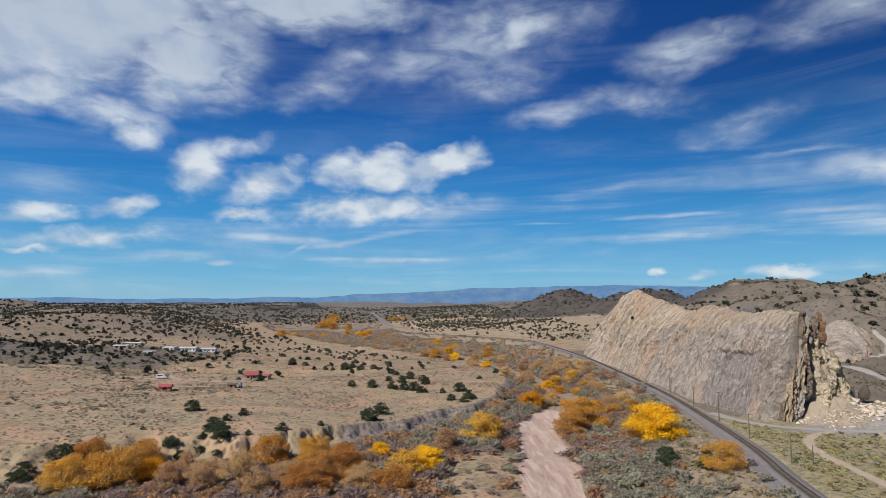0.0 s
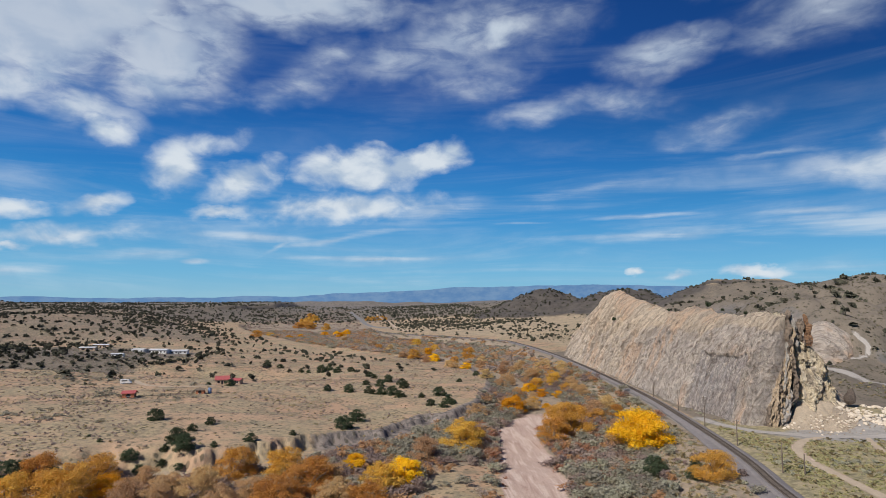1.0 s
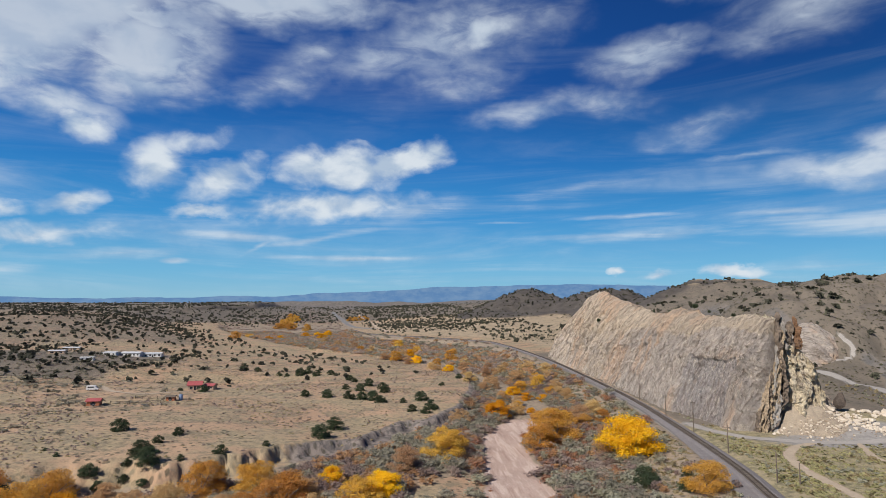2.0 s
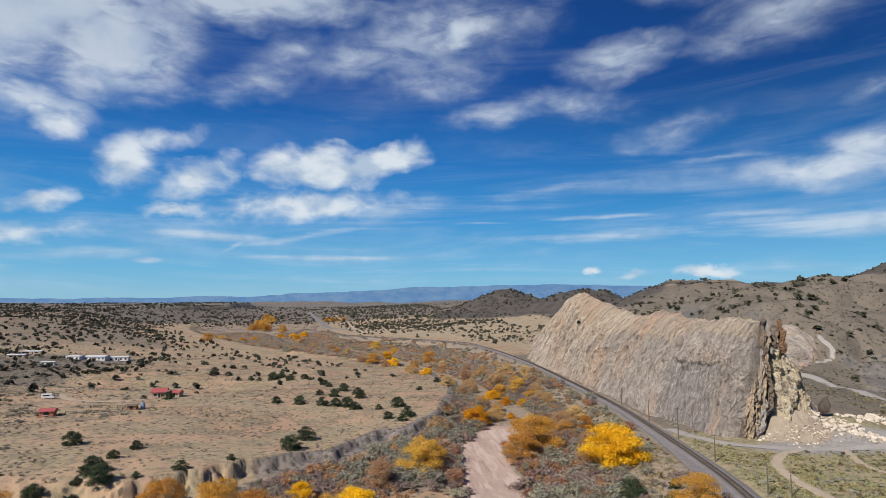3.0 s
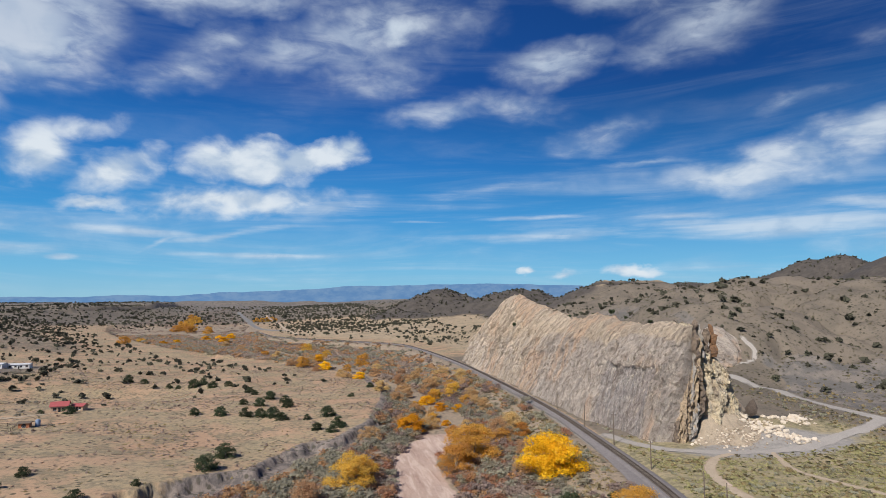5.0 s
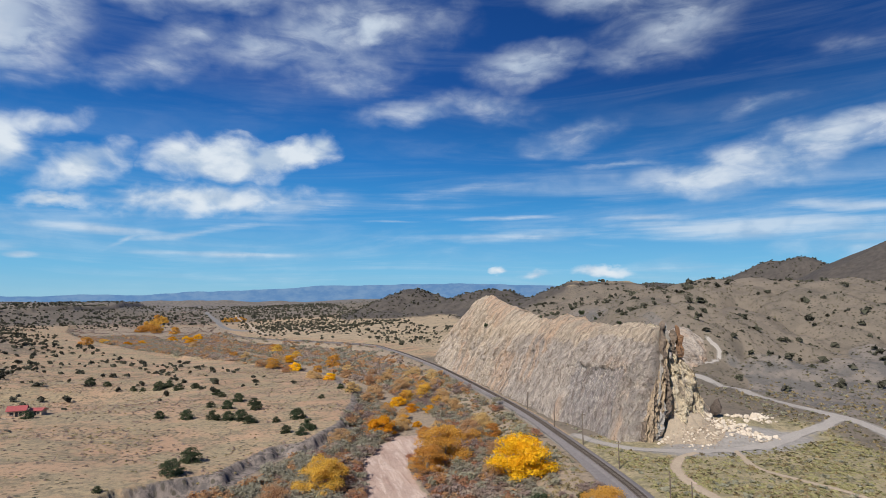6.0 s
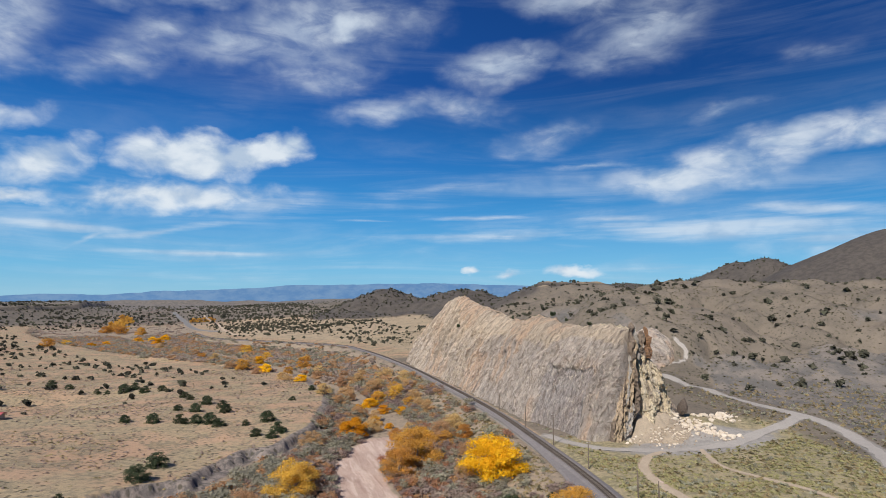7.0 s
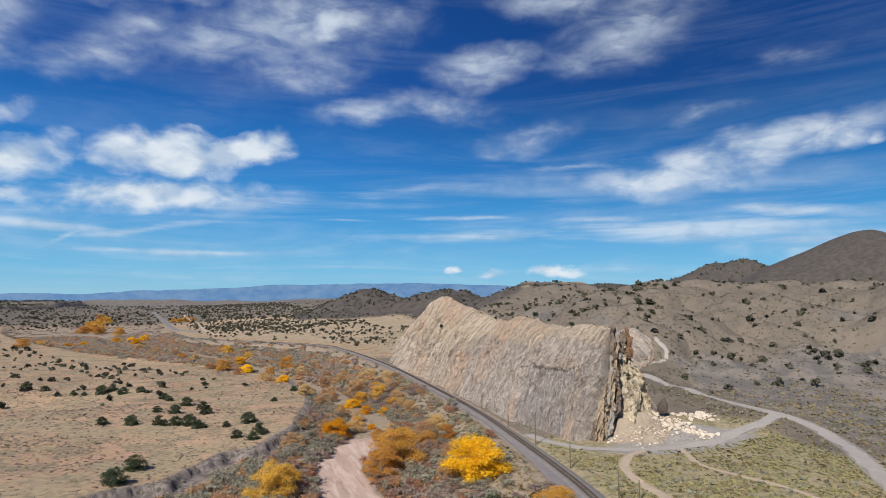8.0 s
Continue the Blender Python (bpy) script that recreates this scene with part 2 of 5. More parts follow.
def ground_material():
    m, g, bsdf = material("desert_ground", 0.95)
    at = place(g)
    flat = g.mapped(at, scale=(1, 1, 0.3))
    wide, mid = g.noise(flat, 0.012, 5, 0.6), g.noise(flat, 0.07, 6, 0.62)
    fine, grit = g.noise(flat, 0.45, 6, 0.65), g.noise(flat, 2.2, 4, 0.7)
    soil = g.mix(g.smooth(mid, 0.35, 0.65), (0.443, 0.283, 0.181), (0.351, 0.240, 0.151))
    soil = g.mix(g.smooth(wide, 0.4, 0.62, 0.0, 0.6), soil, (0.464, 0.319, 0.205))
    dry = g.mix(g.smooth(fine, 0.4, 0.6), (0.265, 0.215, 0.135), (0.20, 0.168, 0.115))
    soil = g.mix(g.smooth(g.math("MULTIPLY_ADD", fine, 0.45, g.math("MULTIPLY", mid, 0.55)), 0.46, 0.58, 0.0, 0.85), soil, dry)
    straw = g.noise(g.mapped(flat, loc=(31, 7, 0)), 0.03, 6, 0.65)
    soil = g.mix(g.smooth(straw, 0.45, 0.58, 0.0, 0.8), soil, g.mix(g.smooth(fine, 0.4, 0.6), (0.385, 0.305, 0.185), (0.265, 0.217, 0.142)))
    hill = g.mix(g.smooth(mid, 0.35, 0.65), (0.185, 0.152, 0.119), (0.13, 0.11, 0.088))
    hill = g.mix(g.smooth(wide, 0.42, 0.62, 0.0, 0.7), hill, (0.205, 0.168, 0.131))
    hill = g.mix(g.smooth(fine, 0.45, 0.7, 0.0, 0.7), hill, (0.165, 0.14, 0.112))
    dark = g.mix(g.smooth(mid, 0.35, 0.65), (0.066, 0.057, 0.052), (0.10, 0.086, 0.075))
    shale = g.mix(g.smooth(mid, 0.4, 0.6), (0.13, 0.12, 0.112), (0.21, 0.18, 0.155))
    sand = g.mix(g.smooth(mid, 0.35, 0.65), (0.49, 0.36, 0.295), (0.42, 0.305, 0.25))
    flow = g.noise(g.mapped(at, turn=6, scale=(0.5, 0.06, 0.3)), 1.0, 6, 0.65, 0.8)
    sand = g.mix(g.smooth(flow, 0.5, 0.62, 0.0, 0.8), sand, (0.58, 0.45, 0.38))
    sand = g.mix(g.smooth(flow, 0.46, 0.36, 0.0, 0.7), sand, (0.34, 0.225, 0.185))
    grass = g.mix(g.smooth(fine, 0.40, 0.60), (0.335, 0.28, 0.165), (0.195, 0.172, 0.105))
    grass = g.mix(g.smooth(mid, 0.45, 0.65, 0.0, 0.8), grass, (0.37, 0.30, 0.19))
    litter = g.mix(g.smooth(fine, 0.35, 0.65), (0.26, 0.21, 0.155), (0.35, 0.27, 0.195))
    gravel = g.mix(g.smooth(fine, 0.35, 0.65), (0.33, 0.305, 0.28), (0.26, 0.24, 0.222))
    clay = g.mix(g.smooth(fine, 0.4, 0.6), (0.13, 0.113, 0.105), (0.26, 0.215, 0.185))
    cream = g.mix(g.smooth(mid, 0.4, 0.62), (0.40, 0.31, 0.205), (0.31, 0.245, 0.165))
    edge = g.math("MULTIPLY_ADD", fine, 0.7, -0.35)
    col = soil
    for name, c in (("hill", hill), ("shale", shale), ("cream", cream), ("dark", dark), ("litter", litter), ("grass", grass), ("clay", clay), ("sand", sand), ("gravel", gravel)):
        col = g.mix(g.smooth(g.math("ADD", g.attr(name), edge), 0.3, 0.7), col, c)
    # low dry scrub and stones, as specks
    scrub = g.cells(g.mapped(at, scale=(1, 1, 0.2)), 0.42)
    spots = g.math("MULTIPLY", g.smooth(scrub, 0.36, 0.2), g.smooth(g.noise(flat, 0.06, 4), 0.36, 0.56))
    spots = g.math("MULTIPLY", spots, g.math("SUBTRACT", 1.0, g.math("MAXIMUM", g.attr("sand"), g.attr("gravel"))), clamp=True)
    spots = g.math("MULTIPLY", spots, g.math("MULTIPLY_ADD", g.attr("grass"), -0.6, 1.0))
    col = g.mix(g.math("MULTIPLY", spots, 0.8), col, (0.066, 0.06, 0.042))
    col = g.mix(g.smooth(grit, 0.3, 0.75, 0.0, 0.5), col, 0.55, "MULTIPLY")
    g.put(bsdf.inputs["Base Color"], col)
    relief(g, bsdf, g.math("MULTIPLY_ADD", grit, 0.3, fine), 0.5, 0.8)
    return m


def rock_material():
    """Steeply dipping beds: the streaks follow the dip, tan above and grey on the quarried face."""
    m, g, bsdf = material("bedded_rock", 0.92)
    at = place(g)
    along = node(g.tree, "ShaderNodeCombineXYZ")
    split = node(g.tree, "ShaderNodeSeparateXYZ")
    g.put(split.inputs[0], at)
    g.put(along.inputs[0], g.attr("bed")), g.put(along.inputs[1], split.outputs[2]), g.put(along.inputs[2], g.math("MULTIPLY", split.outputs[0], 0.5))
    dip = along.outputs[0]
    bed = g.noise(g.mapped(dip, scale=(0.22, 0.020, 0.10)), 1.0, 6, 0.6, 0.5)
    seam = g.noise(g.mapped(dip, scale=(1.0, 0.13, 0.25)), 0.62, 7, 0.72, 0.9)
    chip = g.noise(g.mapped(dip, scale=(1.0, 0.40, 0.6)), 0.75, 7, 0.78, 0.6)
    crack, wide, grit = g.noise(at, 0.22, 6, 0.62), g.noise(at, 0.03, 4, 0.5), g.noise(at, 2.0, 5, 0.72)
    col = g.mix(g.smooth(bed, 0.36, 0.64), (0.46, 0.375, 0.29), (0.70, 0.57, 0.43))
    face = g.mix(g.smooth(g.math("MULTIPLY_ADD", crack, 0.5, g.math("MULTIPLY", bed, 0.5)), 0.40, 0.60), (0.37, 0.32, 0.285), (0.58, 0.50, 0.435))
    cover = g.smooth(g.math("ADD", g.attr("face"), g.math("MULTIPLY_ADD", crack, 0.9, -0.45)), 0.3, 0.7, 0.0, 0.92)
    col = g.mix(cover, col, face)
    blush = g.math("MULTIPLY", g.smooth(wide, 0.50, 0.58), g.smooth(bed, 0.38, 0.58))
    col = g.mix(g.math("MULTIPLY", blush, 0.75), col, (0.58, 0.39, 0.265))
    cut = g.mix(g.smooth(chip, 0.4, 0.62), (0.27, 0.24, 0.23), (0.44, 0.395, 0.372))
    col = g.mix(g.smooth(g.math("ADD", g.attr("cut"), g.math("MULTIPLY_ADD", crack, 0.5, -0.25)), 0.35, 0.6, 0.0, 0.85), col, cut)
    pale = g.mix(g.smooth(crack, 0.4, 0.6), (0.80, 0.68, 0.49), (0.66, 0.54, 0.38))
    pale = g.mix(g.smooth(bed, 0.52, 0.66, 0.0, 0.7), pale, (0.54, 0.50, 0.45))
    col = g.mix(g.smooth(g.math("ADD", g.attr("pale"), g.math("MULTIPLY_ADD", crack, 0.8, -0.4)), 0.35, 0.65), col, pale)
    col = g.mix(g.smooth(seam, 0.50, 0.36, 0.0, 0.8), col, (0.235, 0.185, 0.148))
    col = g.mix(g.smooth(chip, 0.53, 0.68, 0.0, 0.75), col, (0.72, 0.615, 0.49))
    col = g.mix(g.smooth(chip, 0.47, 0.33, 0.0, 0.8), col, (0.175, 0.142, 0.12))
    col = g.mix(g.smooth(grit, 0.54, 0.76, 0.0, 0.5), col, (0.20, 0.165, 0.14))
    g.put(bsdf.inputs["Base Color"], col)
    relief(g, bsdf, g.math("ADD", g.math("MULTIPLY_ADD", grit, 0.25, chip), g.math("MULTIPLY_ADD", bed, 0.8, seam)), 1.0, 2.2)
    return m


def leaf_material(name, a, b, c, through_light=0.4):
    """Leaves of a crown, each clump a little different, with light passing through."""
    m, g, bsdf = material(name, 0.75)
    at = place(g)
    col = g.mix(g.smooth(g.noise(at, 0.35, 3), 0.35, 0.65), a, b)
    col = g.mix(g.math("MULTIPLY", random_of(g, True), 0.55), col, c)
    shift = node(g.tree, "ShaderNodeHueSaturation")
    g.put(shift.inputs["Hue"], g.math("MULTIPLY_ADD", random_of(g), 0.035, 0.4825)), g.put(shift.inputs["Value"], g.math("MULTIPLY_ADD", random_of(g), 0.4, 0.8))
    g.put(shift.inputs["Color"], col)
    g.put(bsdf.inputs["Base Color"], shift.outputs[0])
    thin, both = node(g.tree, "ShaderNodeBsdfTranslucent"), node(g.tree, "ShaderNodeMixShader")
    g.put(thin.inputs[0], shift.outputs[0]), g.put(both.inputs[0], through_light)
    g.links.new(bsdf.outputs[0], both.inputs[1]), g.links.new(thin.outputs[0], both.inputs[2])
    g.links.new(both.outputs[0], g.tree.nodes["Material Output"].inputs[0])
    return m


GROUND = ground_material()
ROCK = rock_material()
VARNISH = tinted("dark_rock", (0.07, 0.055, 0.047), (0.23, 0.175, 0.13), 0.16, 0.85, 6, 0.9, 0.8)
TAN_BED = tinted("tan_bed", (0.43, 0.33, 0.22), (0.25, 0.19, 0.14), 0.2, 0.9, 7, 0.9, 0.8)
GREY_BED = tinted("grey_bed", (0.36, 0.33, 0.30), (0.24, 0.215, 0.19), 0.2, 0.9, 7, 0.9, 0.8)
RUST_BED = tinted("rust_bed", (0.25, 0.13, 0.065), (0.10, 0.07, 0.052), 0.22, 0.9, 5, 0.9, 0.8)
TALUS_SOIL = tinted("talus_soil", (0.38, 0.31, 0.23), (0.24, 0.195, 0.15), 0.3, 0.95, 8, 0.7, 0.3)
LOOSE = tinted("loose_stones", (0.42, 0.33, 0.235), (0.30, 0.225, 0.16), 0.4, 0.95, 5, island=True, c=(0.20, 0.155, 0.12))
RUBBLE = tinted("pale_rubble", (0.56, 0.475, 0.37), (0.42, 0.34, 0.26), 0.3, 0.9, 5, 0.8, 0.4, c=(0.62, 0.54, 0.45))
BALLAST = tinted("ballast", (0.15, 0.135, 0.135), (0.215, 0.195, 0.19), 0.5, 0.95, 5, 0.8, 0.15)
STAIN_AND_SHADE = tinted("stain_and_shade_ballast", (0.075, 0.064, 0.062), (0.105, 0.09, 0.085), 0.6, 0.95, 5, 0.8, 0.15)
TIE = tinted("weathered_tie", (0.11, 0.09, 0.075), (0.17, 0.145, 0.125), 1.0, 0.9, 6, 0.4, 0.03, c=(0.085, 0.07, 0.06))
RAIL = tinted("rusted_rail", (0.055, 0.040, 0.034), (0.08, 0.058, 0.048), 1.5, 0.6, 5)
GRAVEL = tinted("gravel_road", (0.353, 0.323, 0.292), (0.284, 0.258, 0.237), 0.22, 0.95, 8, 0.5, 0.1)
DIRT = tinted("dirt_track", (0.43, 0.345, 0.255), (0.34, 0.27, 0.20), 0.25, 0.95, 8, 0.5, 0.1)
ASPHALT = tinted("old_asphalt", (0.16, 0.155, 0.155), (0.20, 0.195, 0.19), 0.05, 0.9, 8)
BARK = tinted("bark", (0.16, 0.125, 0.095), (0.24, 0.195, 0.155), 0.8, 0.9, 6, 0.6, 0.05)
POLE_WOOD = tinted("pole_wood", (0.11, 0.085, 0.065), (0.16, 0.125, 0.10), 0.9, 0.9, 6)
YELLOW = leaf_material("yellow_leaves", (0.80, 0.44, 0.012), (0.86, 0.52, 0.02), (0.66, 0.31, 0.015))
GOLD = leaf_material("gold_leaves", (0.72, 0.39, 0.045), (0.60, 0.32, 0.06), (0.48, 0.29, 0.11))
RUST = leaf_material("rust_leaves", (0.60, 0.37, 0.15), (0.54, 0.34, 0.16), (0.50, 0.38, 0.25))
RED = leaf_material("red_brown_leaves", (0.50, 0.25, 0.125), (0.43, 0.235, 0.145), (0.40, 0.28, 0.19), 0.55)
SAGE = leaf_material("grey_sage_leaves", (0.375, 0.350, 0.260), (0.425, 0.395, 0.305), (0.31, 0.29, 0.22), 0.55)
TWIG = leaf_material("grey_twigs", (0.40, 0.315, 0.265), (0.45, 0.35, 0.295), (0.32, 0.25, 0.21), 0.55)
STRAW = leaf_material("straw_grass", (0.473, 0.389, 0.179), (0.389, 0.336, 0.189), (0.304, 0.273, 0.168))
OLIVE_STRAW = leaf_material("olive_straw_tufts", (0.30, 0.265, 0.13), (0.235, 0.215, 0.115), (0.38, 0.31, 0.17))
GREEN = leaf_material("juniper_leaves", (0.060, 0.082, 0.042), (0.085, 0.10, 0.05), (0.045, 0.058, 0.034))
FAR_GREEN = tinted("far_juniper", (0.055, 0.059, 0.039), (0.088, 0.084, 0.057), 0.2, 0.95, 3, island=True, c=(0.072, 0.067, 0.05))
SCRUB = leaf_material("hill_scrub_leaves", (0.15, 0.14, 0.085), (0.20, 0.175, 0.115), (0.12, 0.108, 0.072))
# ---- shape of the land ----
def lattice(ix, iy, seed):
    h = (ix.astype(np.int64) * 374761393 + iy.astype(np.int64) * 668265263 + seed * 362437) & 0xFFFFFFFF
    h = ((h ^ (h >> 13)) * 1274126177) & 0xFFFFFFFF
    return ((h ^ (h >> 16)) & 0xFFFF) / 65535.0


def vnoise(x, y, seed=0):
    """Smooth value noise from 0 to 1, on arrays."""
    ix, iy = np.floor(x), np.floor(y)
    u, v = x - ix, y - iy
    u, v = u * u * u * (u * (u * 6 - 15) + 10), v * v * v * (v * (v * 6 - 15) + 10)
    a, b = lattice(ix, iy, seed), lattice(ix + 1, iy, seed)
    c, d = lattice(ix, iy + 1, seed), lattice(ix + 1, iy + 1, seed)
    return (a + (b - a) * u) * (1 - v) + (c + (d - c) * u) * v


def fbm(x, y, size, seed=0, octaves=4, gain=0.5):
    """Fractal noise round 0, about -0.5 to 0.5."""
    total, amp, weight = 0.0, 1.0, 0.0
    x, y = np.asarray(x, float) / size, np.asarray(y, float) / size
    for k in range(octaves):
        total = total + amp * (vnoise(x, y, seed + 17 * k) - 0.5)
        weight += amp
        amp *= gain
        x, y = x * 1.9 + y * 0.6 + 13.1, y * 1.9 - x * 0.6 + 7.7
    return total / weight * 1.6


def gully(x, y, size, seed=0, octaves=3):
    """Drainage lines: 0 in the lines, up to 1 on the ribs between them."""
    total, amp, weight = 0.0, 1.0, 0.0
    x, y = np.asarray(x, float) / size, np.asarray(y, float) / size
    for k in range(octaves):
        total = total + amp * np.abs(vnoise(x, y, seed + 31 * k) * 2 - 1)
        weight += amp
        amp *= 0.5
        x, y = x * 1.9 + y * 0.5 + 3.3, y * 1.9 - x * 0.5 + 5.9
    return total / weight


def step(a, b, v):
    t = np.clip((v - a) / (b - a), 0, 1)
    return t * t * (3 - 2 * t)


def to_line(x, y, line):
    """Distance to a polyline, and the side (1 to its left as it runs)."""
    x, y = np.asarray(x, float), np.asarray(y, float)
    if x.size > 5000:
        # far from the line only a coarse answer is wanted
        span = np.array(line)
        near = (x > span[:, 0].min() - 90) & (x < span[:, 0].max() + 90) & (y > span[:, 1].min() - 90) & (y < span[:, 1].max() + 90)
        if near.mean() < 0.6:
            d, s = to_line_all(x, y, [*line[:: max(1, len(line) // 5)], line[-1]])
            if near.any():
                d[near], s[near] = to_line_all(x[near], y[near], line)
            return d, s
    return to_line_all(x, y, line)


def to_line_all(x, y, line):
    best, side = np.full(np.shape(x), 1e9), np.ones(np.shape(x))
    for (ax, ay), (bx, by) in zip(line[:-1], line[1:]):
        dx, dy = bx - ax, by - ay
        k = np.clip(((x - ax) * dx + (y - ay) * dy) / (dx * dx + dy * dy + 1e-12), 0, 1)
        d = np.hypot(x - ax - k * dx, y - ay - k * dy)
        s = np.sign(dx * (y - ay) - dy * (x - ax))
        nearer = d < best - 1e-6
        best, side = np.where(nearer, d, best), np.where(nearer, s, side)
    return best, side


def curve(points, pieces=8):
    """A smooth line through points (Catmull-Rom)."""
    p = [np.array(q, float) for q in points]
    p = [2 * p[0] - p[1], *p, 2 * p[-1] - p[-2]]
    out = []
    for a, b, c, d in zip(p[:-3], p[1:-2], p[2:-1], p[3:]):
        for k in range(pieces):
            t = k / pieces
            out.append(0.5 * (2 * b + (c - a) * t + (2 * a - 5 * b + 4 * c - d) * t * t + (3 * b - a - 3 * c + d) * t ** 3))
    return [tuple(q) for q in (*out, p[-2])]


RIVER = curve([(-60, 20), (10, 80), (27, 130), (31, 165), (35, 205), (39, 246), (50, 272), (66, 320), (60, 400), (46, 470), (8, 620), (-60, 800), (-130, 950), (-200, 1120), (-280, 1350), (-330, 1700), (-330, 2300), (-360, 5200)], 3)
BANK = curve([(-420, 20), (-260, 80), (-160, 132), (-111, 161), (-92, 182), (-66, 189), (-47, 203), (-30, 217), (-13, 230), (-6, 246), (1, 260), (12, 265), (28, 302), (41, 354), (44, 428), (22, 545), (-90, 715), (-215, 880), (-330, 1100), (-430, 1400), (-480, 1700), (-500, 2300), (-600, 5200)], 3)
TRACK = curve([(40, -260), (72, 30), (87, 140), (96, 181), (103, 226), (111, 295), (115, 384), (117, 475), (114, 560), (108, 640), (100, 700), (70, 750), (20, 810), (-60, 960), (-110, 1250), (-132, 1495), (-198, 1976), (-272, 2453), (-420, 5200)], 3)


def track_z(y):
    return np.interp(y, [0, 250, 600, 800, 1200, 1500, 2400], [0.6, 1.0, 1.6, 0.5, -8.0, -9.5, -3.0])


# hills: x, y of the top, its height, reach across and along, turn, how blunt, base
HILLS = [
    (295, 1400, 84, 190, 300, 0, 1.5, 4), (440, 1240, 82, 210, 240, 0, 1.7, 8), (520, 930, 86, 260, 330, 10, 1.9, 10),
    (450, 500, 79, 300, 330, 0, 2.2, -6), (570, 330, 78, 300, 300, 0, 2.2, -6), (300, 470, 62, 130, 150, 0, 1.8, 10),
    (262, 378, 58, 88, 112, 0, 1.8, 4), (235, 285, 11, 120, 90, 0, 2.0, -3),
    (167, 236, 10, 24, 21, 0, 1.6, -3), (222, 312, 30, 42, 44, 0, 1.8, 2),
    (760, 80, 70, 380, 400, 0, 2.0, -4), (700, 700, 80, 380, 300, 0, 2.0, 0),
]
FAR_HILLS = [
    (1830, 1890, 208, 330, 330, 0, 1.4, 60), (1830, 1740, 212, 240, 240, 0, 1.5, 60), (1840, 1270, 280, 520, 520, 0, 1.4, 40),
    (1480, 2190, 142, 420, 320, 0, 1.6, 40), (2300, 500, 240, 800, 900, 0, 1.5, 40), (1200, 3200, 96, 700, 500, 0, 1.5, -20), (-430, 3700, 50, 850, 280, 0, 2.5, -10), (-1500, 2010, 62, 140, 140, 0, 1.7, 22),
]


def hill_z(x, y, hills):
    top = np.full(np.shape(x), -100.0)
    for cx, cy, z, rx, ry, turn, blunt, base in hills:
        c, s = math.cos(radians(turn)), math.sin(radians(turn))
        u, v = ((x - cx) * c + (y - cy) * s) / rx, ((y - cy) * c - (x - cx) * s) / ry
        h = base + (z - base) * (1 - np.hypot(u, v) ** blunt)
        k = 10.0
        top = np.maximum(top, h) + k * np.maximum(0, 1 - np.abs(top - h) / k) ** 2 / 4
    return top


